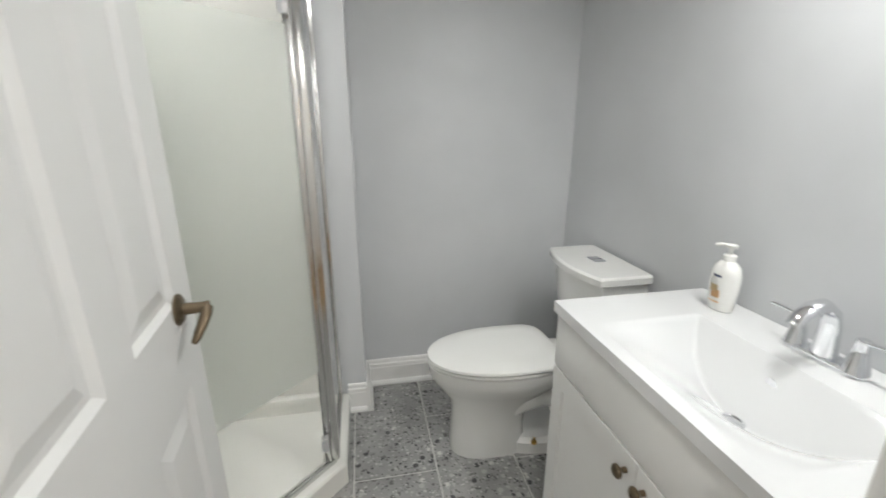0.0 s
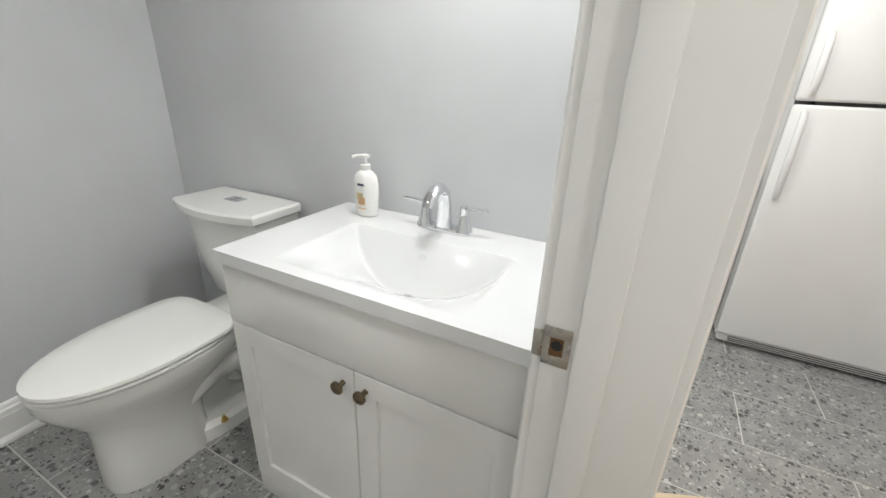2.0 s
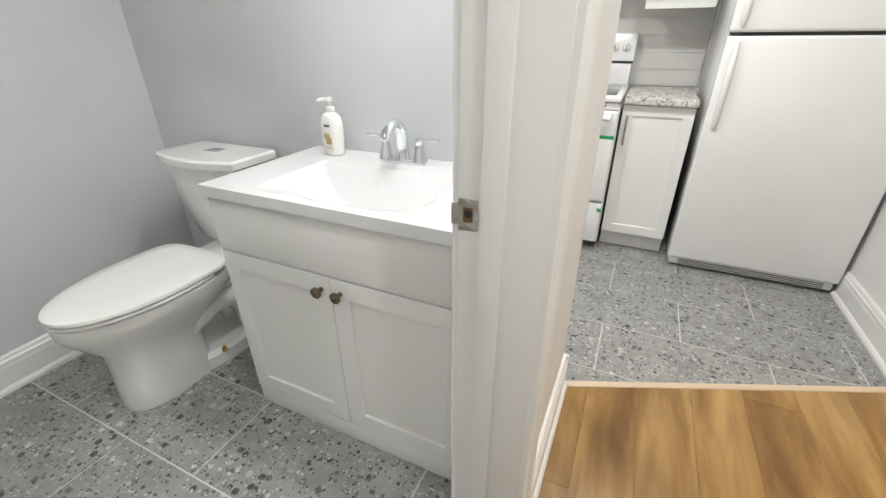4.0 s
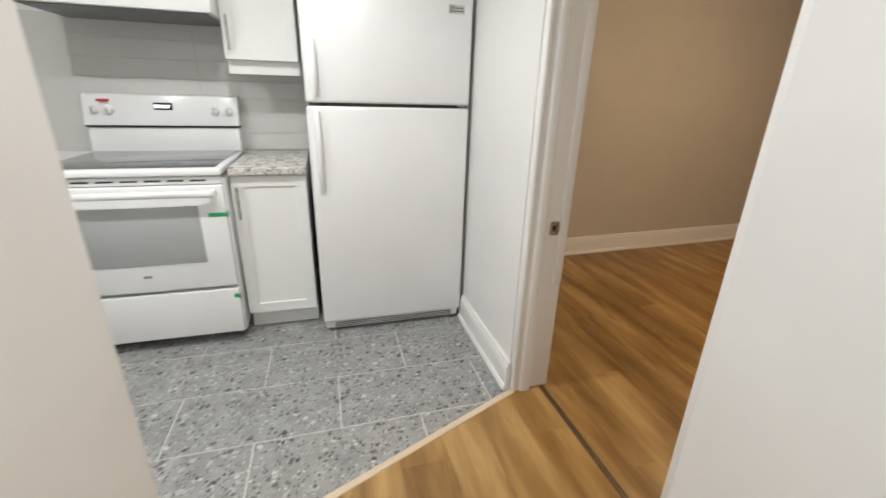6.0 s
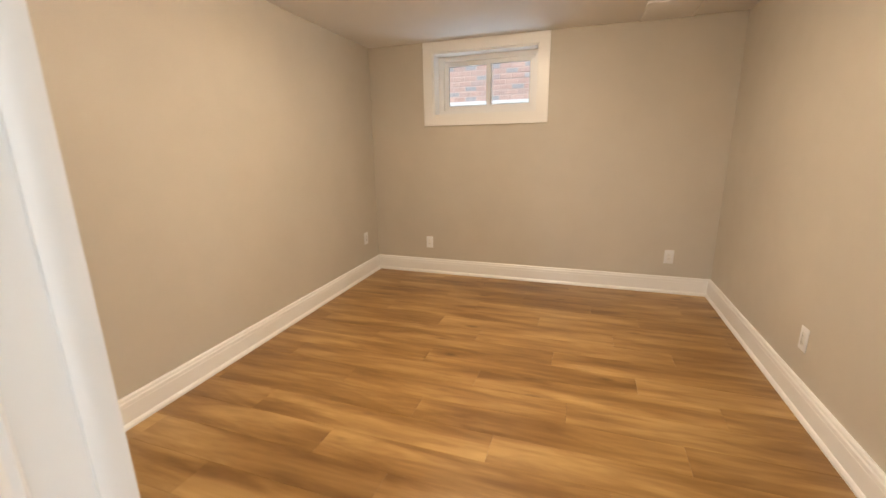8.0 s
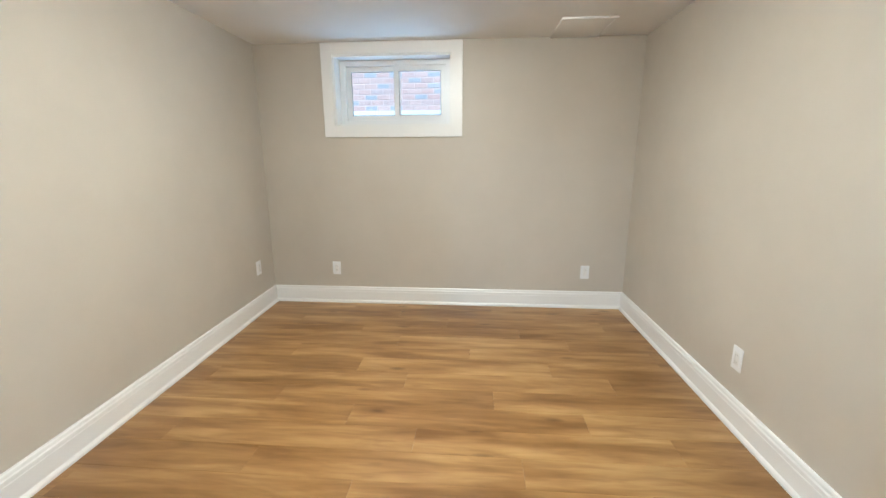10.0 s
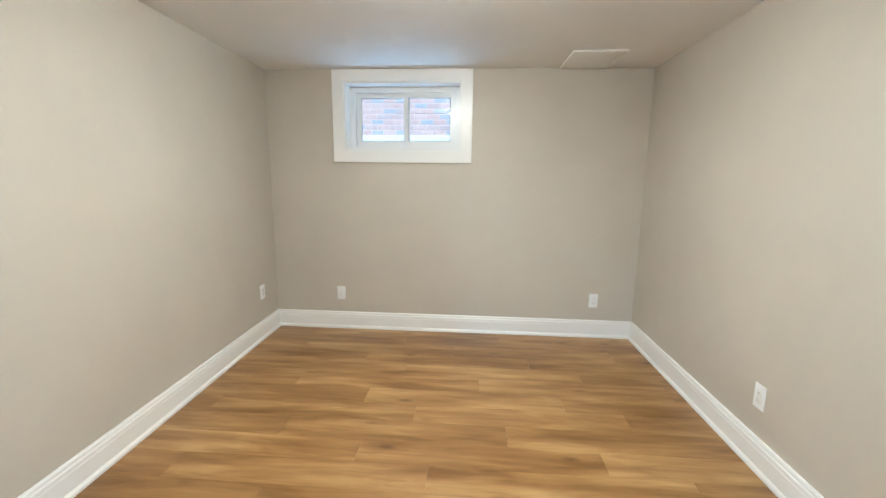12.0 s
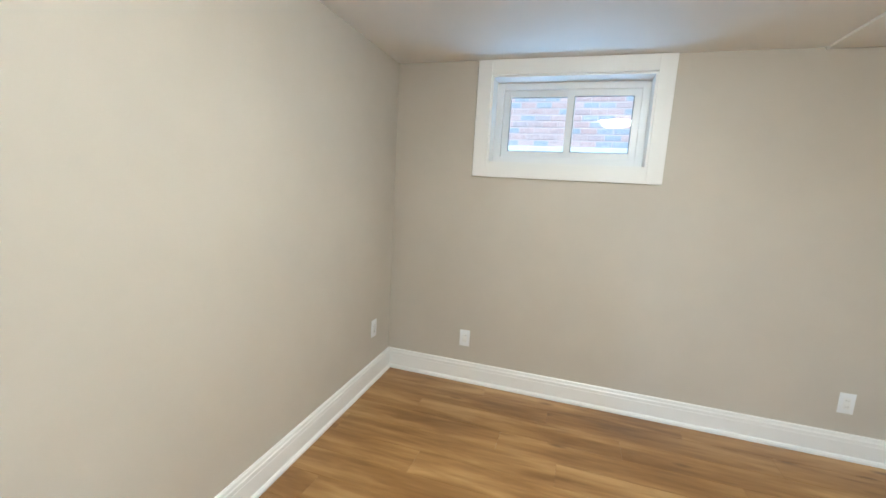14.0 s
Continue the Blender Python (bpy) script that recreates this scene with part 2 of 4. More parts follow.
M_PARGE = painted("pale_parging", (0.72, 0.74, 0.76), 0.9, 0.1, 0.8, 50)
M_SOIL = painted("gravel_soil", (0.20, 0.18, 0.16), 0.95, 0.3, 1.0, 40)
M_LAMP = glowing("lit_diffuser", (1.0, 0.97, 0.92), 14)
M_DOME = glowing("lit_dome_glass", WARM, 90)
M_DISPLAY = glowing("lit_digits", (0.75, 0.92, 1.0), 2.0)


# ---- building helpers ----
BASE = {}


def box(x0, y0, z0, x1, y1, z1, bevel=0.0, segments=2):
    bm = bmesh.new()
    bmesh.ops.create_cube(bm, size=1)
    for v in bm.verts:
        v.co = Vector(((x0 + x1) / 2 + v.co.x * abs(x1 - x0), (y0 + y1) / 2 + v.co.y * abs(y1 - y0), (z0 + z1) / 2 + v.co.z * abs(z1 - z0)))
    if bevel:
        bmesh.ops.bevel(bm, geom=list(bm.edges), offset=bevel, segments=segments, affect="EDGES", profile=0.5)
    return bm


def prism(outline, a, b, bevel=0.0):
    """outline: 2D points as 3D functions at both ends."""
    bm = bmesh.new()
    lo = [bm.verts.new(a(u, v)) for u, v in outline]
    hi = [bm.verts.new(b(u, v)) for u, v in outline]
    bm.faces.new(lo[::-1])
    bm.faces.new(hi)
    n = len(outline)
    for i in range(n):
        bm.faces.new((lo[i], lo[(i + 1) % n], hi[(i + 1) % n], hi[i]))
    bmesh.ops.recalc_face_normals(bm, faces=bm.faces)
    if bevel:
        bmesh.ops.bevel(bm, geom=list(bm.edges), offset=bevel, segments=2, affect="EDGES", profile=0.5)
    return bm


def lathe(profile, centre, axis="z", steps=32):
    bm = bmesh.new()
    rings = []
    for r, h in profile:
        ring = []
        for i in range(steps):
            a = 2 * math.pi * i / steps
            c, s = r * math.cos(a), r * math.sin(a)
            p = {"z": (c, s, h), "x": (h, c, s), "y": (c, h, s)}[axis]
            ring.append(bm.verts.new(Vector(centre) + Vector(p)))
        rings.append(ring)
    for lo, hi in zip(rings, rings[1:]):
        for i in range(steps):
            bm.faces.new((lo[i], lo[(i + 1) % steps], hi[(i + 1) % steps], hi[i]))
    bm.faces.new(rings[0][::-1])
    bm.faces.new(rings[-1])
    bmesh.ops.recalc_face_normals(bm, faces=bm.faces)
    return bm


def loft(sections, cap=True):
    """Closed rings of equal length joined in turn."""
    bm = bmesh.new()
    rings = [[bm.verts.new(p) for p in ring] for ring in sections]
    n = len(rings[0])
    for lo, hi in zip(rings, rings[1:]):
        for i in range(n):
            bm.faces.new((lo[i], lo[(i + 1) % n], hi[(i + 1) % n], hi[i]))
    if cap:
        bm.faces.new(rings[0][::-1])
        bm.faces.new(rings[-1])
    bmesh.ops.recalc_face_normals(bm, faces=bm.faces)
    return bm


def tube(path, radii, steps=16, flat=1.0):
    pts = [Vector(p) for p in path]
    if not isinstance(radii, (list, tuple)):
        radii = [radii] * len(pts)
    rings = []
    span = pts[-1] - pts[0]
    ref = Vector((0, 1, 0)) if abs(span.z) > 0.7 * span.length else Vector((0, 0, 1))
    for i, p in enumerate(pts):
        d = (pts[min(i + 1, len(pts) - 1)] - pts[max(i - 1, 0)]).normalized()
        side = d.cross(ref).normalized()
        up = side.cross(d)
        rings.append([p + radii[i] * (math.cos(a) * side + flat * math.sin(a) * up) for a in (2 * math.pi * k / steps for k in range(steps))])
    return loft(rings)


def join(*bms):
    out = bmesh.new()
    for b in bms:
        me = bpy.data.meshes.new("tmp")
        b.to_mesh(me)
        b.free()
        out.from_mesh(me)
        bpy.data.meshes.remove(me)
    return out


def mesh_of(name, bm, mat, smooth=False):
    me = bpy.data.meshes.new(name)
    bm.to_mesh(me)
    bm.free()
    me.materials.append(mat)
    if smooth:
        me.shade_smooth()
        me.set_sharp_from_angle(angle=radians(38))
    return me


def thing(name, base, label, category, group="", kind=""):
    ob = new(name)
    ob.empty_display_size = 0.1
    ob.location = base
    BASE[ob] = Vector(base)
    return tagged(ob, label, category, group, kind)


def part(name, bm, mat, parent, label="", smooth=True):
    base = BASE.get(parent, Vector())
    bmesh.ops.translate(bm, verts=bm.verts, vec=-base)
    ob = new(name, mesh_of(name, bm, mat, smooth))
    ob.parent = parent
    BASE[ob] = base
    return tagged(ob, label)


def single(name, bm, mat, label, category, group="", kind="", smooth=False):
    return tagged(new(name, mesh_of(name, bm, mat, smooth)), label, category, group, kind)


def structure(name, bm, mat, label, category):
    return single(name, bm, mat, label, category, kind="structure")


# ---- the large structure ----
BX, BY = 1.945, 2.71            # bathroom's vanity wall and back wall
HY, DY = 0.777, 0.935           # hall side and bathroom side of the bathroom door wall
KX, KY = 3.99, -0.42            # kitchen's back wall and fridge side wall
BEDL, BEDR, BEDB, BEDN = 4.13, 0.962, -4.265, -0.610
DL, DR, DTOP = 1.722, 2.515, 2.04   # bedroom doorway
OL, OR = 0.55, 1.335            # bathroom doorway
MIDY, MIDB = 0.856, -0.58
HS, BEDNR = -0.487, -0.610      # hall face and bedroom face of the wall on the hinge side


def door_wall(x0, x1, y0, y1, d0, d1, top):
    """A wall along x with a doorway from d0 to d1, as one solid."""
    outline = [(x0, 0), (d0, 0), (d0, top), (d1, top), (d1, 0), (x1, 0), (x1, CEIL), (x0, CEIL)]
    return prism(outline, lambda u, v: Vector((u, y0, v)), lambda u, v: Vector((u, y1, v)))


def window_wall(x0, x1, y0, y1, a0, a1, b0, b1):
    """A wall along x with a window opening, as one solid."""
    rect = lambda p, q, r, t, y: [Vector((p, y, r)), Vector((q, y, r)), Vector((q, y, t)), Vector((p, y, t))]
    ring = [rect(x0, x1, 0, CEIL, y1), rect(a0, a1, b0, b1, y1), rect(a0, a1, b0, b1, y0), rect(x0, x1, 0, CEIL, y0), rect(x0, x1, 0, CEIL, y1)]
    bm = loft(ring, False)
    bmesh.ops.remove_doubles(bm, verts=bm.verts, dist=1e-5)
    bmesh.ops.recalc_face_normals(bm, faces=bm.faces)
    return bm


structure("wall_bathroom_east", box(BX, DY, 0, BX + 0.025, 2.8, CEIL), M_BATH, "light grey painted bathroom wall behind the vanity", "wall")
structure("wall_kitchen_west", box(BX + 0.025, HY + 0.003, 0, 1.995, 2.8, CEIL), M_KITCHEN, "white painted kitchen side of the partition wall", "wall")
structure("wall_bathroom_north", box(0.86, BY, 0, BX, 2.8, CEIL), M_BATH, "light grey painted bathroom back wall", "wall")
structure("wall_bathroom_jog", box(-0.2, 2.51, 0, 0.86, 2.8, CEIL), M_BATH, "light grey painted wall boxed out beside the shower", "wall")
structure("wall_bathroom_west", box(-0.3, MIDY, 0, -0.2, 2.8, CEIL), M_BATH, "light grey painted bathroom side wall", "wall")
structure("wall_bathroom_south", door_wall(-0.2, BX, MIDY, DY, OL - 0.02, OR + 0.02, DTOP + 0.02), M_BATH, "light grey painted inner side of the bathroom door wall", "wall")
structure("wall_hall_north", door_wall(-1.3, 1.995, HY, MIDY, OL - 0.02, OR + 0.02, DTOP + 0.02), M_HALL, "warm white painted hall wall with the bathroom doorway", "wall")
structure("wall_hall_west", box(-1.4, MIDB, 0, -1.3, MIDY, CEIL), M_HALL, "warm white painted end wall of the hall", "wall")
structure("wall_hall_south", prism([(-1.3, 0), (DL - 0.0192, 0), (DL - 0.0192, DTOP + 0.02), (DR + 0.02, DTOP + 0.02), (DR + 0.02, CEIL), (-1.3, CEIL)], lambda u, v: Vector((u, MIDB, v)), lambda u, v: Vector((u, HS, v))), M_HALL, "warm white painted hall wall beside the bedroom doorway", "wall")
structure("wall_kitchen_south", box(DR + 0.02, MIDB + 0.001, 0, KX + 0.3, KY, CEIL), M_KITCHEN, "white painted wall beside the fridge", "wall")
structure("wall_kitchen_east", box(KX, KY, 0, KX + 0.1, 2.8, CEIL), M_KITCHEN, "white painted kitchen back wall", "wall")
structure("wall_kitchen_north", box(1.995, 2.7, 0, KX, 2.8, CEIL), M_KITCHEN, "white painted far kitchen wall", "wall")
structure("wall_bedroom_north", door_wall(BEDR - 0.1, BEDL + 0.1, BEDN, MIDB, DL - 0.02, DR + 0.02, DTOP + 0.02), M_BED, "beige-grey painted bedroom wall with the doorway", "wall")
EASTN = BEDL - 0.12   # the side wall runs slightly out of square
structure("wall_bedroom_east", prism([(BEDL, BEDB - 0.3), (BEDL, BEDB), (EASTN, BEDN), (BEDL + 0.1, BEDN), (BEDL + 0.1, BEDB - 0.3)], lambda u, v: Vector((u, v, 0)), lambda u, v: Vector((u, v, CEIL))), M_BED, "beige-grey painted bedroom side wall", "wall")
structure("wall_bedroom_west", box(BEDR - 0.1, BEDB - 0.3, 0, BEDR, BEDN, CEIL), M_BED, "beige-grey painted bedroom side wall", "wall")
WX0, WX1, WZ0, WZ1 = 2.475, 3.46, 1.575, 2.135   # clear opening inside the window casing
structure("wall_bedroom_south", window_wall(BEDR, BEDL, BEDB - 0.3, BEDB, WX0, WX1, WZ0, WZ1), M_BED, "beige-grey painted bedroom wall with the small window", "wall")
structure("ceiling", join(box(-1.4, MIDB, CEIL, KX + 0.3, 2.8, CEIL + 0.1)), M_CEIL, "white painted flat ceiling", "ceiling")
structure("ceiling_bedroom", box(BEDR - 0.1, BEDB - 0.3, CEIL, BEDL + 0.1, MIDB, CEIL + 0.1), M_CEIL, "white painted flat bedroom ceiling", "ceiling")
floor_wood = structure("floor_wood", join(prism([(-1.3, MIDB - 0.05), (2.52, MIDB - 0.05), (2.508, KY - 0.012), (2.0, HY - 0.022), (2.0, HY), (-1.3, HY)], lambda u, v: Vector((u, v, -0.06)), lambda u, v: Vector((u, v, -0.003))), box(BEDR, BEDB, -0.06, BEDL, MIDB - 0.05, -0.003)), M_JOINT, "oak-look plank floor of the hall and bedroom", "floor")
floor_tile = structure("floor_tile", join(prism([(2.0, HY - 0.022), (2.508, KY - 0.012), (KX, KY), (KX, 2.7), (1.99, 2.7), (1.99, HY)], lambda u, v: Vector((u, v, -0.056)), lambda u, v: Vector((u, v, -0.0018))), box(-0.2, HY, -0.056, 1.945, BY, -0.0018)), M_GROUT, "grey terrazzo tile floor of the kitchen and bathroom", "floor")


# ---- baseboards, casings and jambs ----
def skirting_profile(h, d):
    return [(0, 0), (d + 0.012, 0), (d + 0.012, 0.012), (d + 0.006, 0.022), (d, 0.026), (d, h * 0.70), (d - 0.0015, h * 0.72), (d - 0.0015, h * 0.84), (d - 0.006, h * 0.88), (d - 0.007, h * 0.96), (d - 0.011, h), (0, h)]


def baseboard(p, q, normal, h=0.145, d=0.02, mat=None):
    nx, ny = normal
    prof = skirting_profile(h, d)
    bm = prism(prof, lambda u, v: Vector((p[0] + nx * u, p[1] + ny * u, v)), lambda u, v: Vector((q[0] + nx * u, q[1] + ny * u, v)))
    structure("baseboard", bm, mat or M_TRIM, "white painted moulded baseboard with a shoe strip", "baseboard")


baseboard((BEDR, BEDB), (BEDL, BEDB), (0, 1), 0.15, 0.022)
baseboard((BEDL, BEDB), (EASTN, BEDN), (-1, 0), 0.15, 0.022)
baseboard((BEDR, BEDN), (BEDR, BEDB), (1, 0), 0.15, 0.022)
baseboard((DR + 0.11, BEDN), (BEDL, BEDN), (0, -1), 0.15, 0.022)
baseboard((BEDR, BEDNR), (DL - 0.11, BEDNR), (0, -1), 0.15, 0.022)
baseboard((0.86, BY), (BX, BY), (0, -1))
baseboard((0.86, 2.51 - 0.032), (0.86, BY), (1, 0))
baseboard((0.775, 2.51), (0.86, 2.51), (0, -1))
baseboard((1.44, HY), (1.995, HY), (0, -1))
baseboard((-1.3, HY), (OL - 0.11, HY), (0, -1))
baseboard((1.995, HY - 0.02), (1.995, 2.7), (1, 0))
baseboard((DR + 0.006, KY), (3.22, KY), (0, 1))
baseboard((-1.3, HS), (-1.3, HY), (1, 0))

CASING = [(0, 0), (0, 0.012), (0.006, 0.016), (0.018, 0.016), (0.024, 0.011), (0.036, 0.011), (0.044, 0.019), (0.058, 0.021), (0.072, 0.021), (0.080, 0.017), (0.088, 0.017), (0.092, 0.012), (0.092, 0)]


def casing_leg(x, y, across, out, top, name="trim"):
    """A fluted casing board from the floor to top: across is the way from the opening's edge, out is the wall's normal."""
    f = lambda z: (lambda u, v: Vector((x + across[0] * u + out[0] * v, y + across[1] * u + out[1] * v, z)))
    structure(name, prism(CASING, f(0), f(top)), M_TRIM, "white painted fluted door casing", "door casing")


def casing_head(x0, x1, y, out, z):
    f = lambda x: (lambda u, v: Vector((x, y + out * v, z + u)))
    structure("trim", prism(CASING, f(x0), f(x1)), M_TRIM, "white painted fluted door casing head", "door casing")


casing_leg(OR + 0.004, HY, (1, 0), (0, -1), DTOP)
casing_leg(OL - 0.004, HY, (-1, 0), (0, -1), DTOP)
casing_head(OL - 0.096, OR + 0.096, HY, -1, DTOP)
casing_leg(OR + 0.004, DY, (1, 0), (0, 1), DTOP)
casing_leg(OL - 0.004, DY, (-1, 0), (0, 1), DTOP)
casing_head(OL - 0.096, OR + 0.096, DY, 1, DTOP)
casing_leg(DR, KY - 0.004, (0, -1), (-1, 0), DTOP)
casing_leg(DL - 0.004, BEDNR, (-1, 0), (0, -1), DTOP)
casing_leg(DR + 0.04, BEDN, (1, 0), (0, -1), DTOP)
casing_head(DL - 0.096, DR + 0.098, BEDN, -1, DTOP)


def screw(x, y, z, parent, axis="x", r=0.0045, way=-1):
    part("screw", lathe([(r, 0), (r, way * 0.0012), (r * 0.6, way * 0.0018)], (x, y, z), axis, 12), M_STEEL, parent)


# bathroom door frame
frame1 = thing("door_1_frame", (OR, 0.86, 0), "white painted bathroom door jamb with a latch strike plate", "door frame", kind="structure")
part("jamb", box(OR, HY, 0, OR + 0.019, DY, DTOP + 0.019, 0.001), M_TRIM, frame1)
part("jamb", box(OL - 0.019, HY, 0, OL, DY, DTOP + 0.019, 0.001), M_TRIM, frame1)
part("head_jamb", box(OL, HY, DTOP, OR, DY, DTOP + 0.019, 0.001), M_TRIM, frame1)
part("door_stop", box(OR - 0.011, 0.850, 0, OR, 0.893, DTOP, 0.003), M_TRIM, frame1)
part("door_stop", box(OL, 0.850, 0, OL + 0.011, 0.893, DTOP, 0.003), M_TRIM, frame1)
part("door_stop", box(OL + 0.011, 0.850, DTOP - 0.011, OR - 0.011, 0.893, DTOP, 0.003), M_TRIM, frame1)


def strike(x, y, z, parent, lip):
    """A strike plate on a jamb that faces -x, with its lip towards the room of the leaf."""
    p = part("strike_plate", join(box(x - 0.0022, y - 0.018, z - 0.029, x, y + 0.018, z - 0.0135, 0.0006), box(x - 0.0022, y - 0.018, z + 0.0135, x, y + 0.018, z + 0.029, 0.0006),
                                  box(x - 0.0022, y - 0.018, z - 0.0135, x, y - 0.009, z + 0.0135), box(x - 0.0022, y + 0.009, z - 0.0135, x, y + 0.018, z + 0.0135),
                                  box(x - 0.0035, y + lip * 0.018, z - 0.02, x, y + lip * 0.031, z + 0.02, 0.0015)), M_STEEL, parent, "brushed nickel strike plate")
    part("latch_hole", box(x - 0.0012, y - 0.009, z - 0.0135, x + 0.0006, y + 0.009, z + 0.0135), M_WOODRAW, p, "raw timber latch hole")
    part("bore", lathe([(0.0075, 0), (0.0075, -0.0008)], (x - 0.001, y, z + 0.002), "x", 14), M_DARK, p)
    screw(x - 0.0022, y, z + 0.021, p)
    screw(x - 0.0022, y, z - 0.021, p)


strike(OR, 0.917, 0.935, frame1, 1)

# bedroom door frame
frame2 = thing("door_2_frame", (DR, -0.55, 0), "white painted bedroom door jamb with a latch strike plate", "door frame", kind="structure")
part("jamb", box(DR, BEDN, 0, DR + 0.019, KY - 0.004, DTOP + 0.019, 0.001), M_TRIM, frame2)
part("jamb", box(DL - 0.019, BEDNR, 0, DL, HS, DTOP + 0.019, 0.001), M_TRIM, frame2)
part("head_jamb", box(DL, BEDN, DTOP, DR, HS, DTOP + 0.019, 0.001), M_TRIM, frame2)
part("door_stop", box(DL, -0.585, 0, DL + 0.011, -0.555, DTOP, 0.003), M_TRIM, frame2)
part("door_stop", box(DR - 0.006, BEDN, 0.53, DR, -0.572, DTOP, 0.002), M_TRIM, frame2, "stop strip cut short above the floor")
strike(DR, -0.549, 0.775, frame2, -1)


# ---- panelled doors ----
def panel_door(name, hinge, angle, width, label, flip=False):
    """A six-panel leaf, built along +x from its hinge, thickness towards -y, turned about the hinge."""
    ob = thing(name, hinge, label, "door", kind="structure")
    T, H = 0.035, 2.02
    stile, mid = 0.115, 0.10
    pw = (width - 2 * stile - mid) / 2
    cols = [(stile, stile + pw), (stile + pw + mid, width - stile)]
    rows = [(0.22, 0.80), (0.99, 1.58), (1.69, 1.90)]
    B = Vector(hinge)

    def leaf(name, bm, mat, parent=ob, label="", smooth=True):
        if flip:
            bmesh.ops.scale(bm, vec=(1, -1, 1), verts=bm.verts)
            bmesh.ops.reverse_faces(bm, faces=bm.faces)
        bmesh.ops.translate(bm, verts=bm.verts, vec=B)
        return part(name, bm, mat, parent, label, smooth)
    pieces = [box(0, -T, 0.012, stile, 0, H), box(width - stile, -T, 0.012, width, 0, H), box(stile + pw, -T, 0.012, stile + pw + mid, 0, H)]
    edges = [0.012] + [z for r in rows for z in r] + [H]
    for c0, c1 in cols:
        for k in range(0, len(edges), 2):
            pieces.append(box(c0, -T, edges[k], c1, 0, edges[k + 1]))
    leaf("leaf", join(*pieces), M_DOOR, smooth=False)
    for c0, c1 in cols:
        for r0, r1 in rows:
            ring = lambda i, y: [Vector((c0 + i, y, r0 + i)), Vector((c1 - i, y, r0 + i)), Vector((c1 - i, y, r1 - i)), Vector((c0 + i, y, r1 - i))]
            halves = []
            for f0, w in ((-T, 1), (0.0, -1)):
                half = loft([ring(0, f0), ring(0.014, f0 + w * 0.009), ring(0.026, f0 + w * 0.009), ring(0.055, f0 + w * 0.002)], False)
                half.verts.ensure_lookup_table()
                half.faces.new([half.verts[k] for k in ((12, 13, 14, 15) if w < 0 else (15, 14, 13, 12))])
                halves.append(half)
            leaf("panel", join(*halves), M_DOOR, smooth=False)
    for side in (0, 1):
        y, w = (0.0, 1) if side else (-T, -1)
        rose = leaf("rose", lathe([(0.033, 0), (0.033, w * 0.004), (0.026, w * 0.010), (0.013, w * 0.012), (0.011, w * 0.045), (0.013, w * 0.058)], (width - 0.105, y, 0.975), "y", 28), M_BRONZE, label="antique brass door rose")
        leaf("lever", tube([(width - 0.105, y + w * 0.050, 0.975), (width - 0.112, y + w * 0.056, 0.974), (width - 0.132, y + w * 0.056, 0.966), (width - 0.150, y + w * 0.050, 0.951), (width - 0.163, y + w * 0.042, 0.935), (width - 0.168, y + w * 0.036, 0.924)], [0.011, 0.0115, 0.011, 0.0105, 0.0095, 0.006], 14, 0.8), M_BRONZE, rose, "antique brass lever handle")
    leaf("latch", box(width - 0.001, -T / 2 - 0.012, 0.945, width + 0.0015, -T / 2 + 0.012, 1.005, 0.0006), M_STEEL)
    for hz in (0.25, 0.945, 1.78):
        g = leaf("hinge", box(-0.0022, -T + 0.002, hz - 0.045, -0.0002, -0.001, hz + 0.045, 0.0008), M_STEEL, label="brushed nickel hinge leaf")
        leaf("knuckle", lathe([(0.006, -0.046), (0.0065, -0.03), (0.006, -0.028), (0.0065, -0.01), (0.006, -0.008), (0.0065, 0.01), (0.006, 0.012), (0.0065, 0.046)], (-0.001, 0.004, hz), "z", 14), M_STEEL, g)
        for dz, dy in ((0.032, -0.012), (0.0, -0.022), (-0.032, -0.012)):
            leaf("screw", lathe([(0.004, 0), (0.004, -0.0012)], (-0.0022, dy, hz + dz), "x", 10), M_STEEL, g)
    ob.rotation_euler = (0, 0, radians(angle))
    return ob


# the bathroom leaf stands open against the shower; the bedroom leaf is swung into the bedroom
panel_door("door_1", (OL + 0.004, DY + 0.004, 0), 97, 0.765, "open white six-panel door with an antique brass lever")
door2 = panel_door("door_2", (DL + 0.003, BEDNR - 0.024, 0), -121, 0.765, "open white six-panel door with nickel hinges", True)


# ---- kitchen ----
def shaker_ring(x, T, y0, y1, z0, z1, rail):
    """The stiles and rails of a shaker front as one solid that faces -x."""
    rect = lambda e, xx: [Vector((xx, y0 + e, z0 + e)), Vector((xx, y1 - e, z0 + e)), Vector((xx, y1 - e, z1 - e)), Vector((xx, y0 + e, z1 - e))]
    c = 0.0012
    bm = loft([rect(0, x + T), rect(0, x + c), rect(c, x), rect(rail - c, x), rect(rail, x + c), rect(rail, x + T), rect(0, x + T)], False)
    bmesh.ops.remove_doubles(bm, verts=bm.verts, dist=1e-5)
    bmesh.ops.recalc_face_normals(bm, faces=bm.faces)
    return bm


def bevelled_door(parent, name, x, y0, y1, z0, z1, mat, rail=0.055):
    """A shaker front that faces -x, at x its front."""
    T = 0.019
    d = part(name, shaker_ring(x, T, y0, y1, z0, z1, rail), mat, parent, "white shaker door", False)
    part("door_panel", box(x + 0.008, y0 + rail, z0 + rail, x + T - 0.003, y1 - rail, z1 - rail), mat, d, smooth=False)
    return d


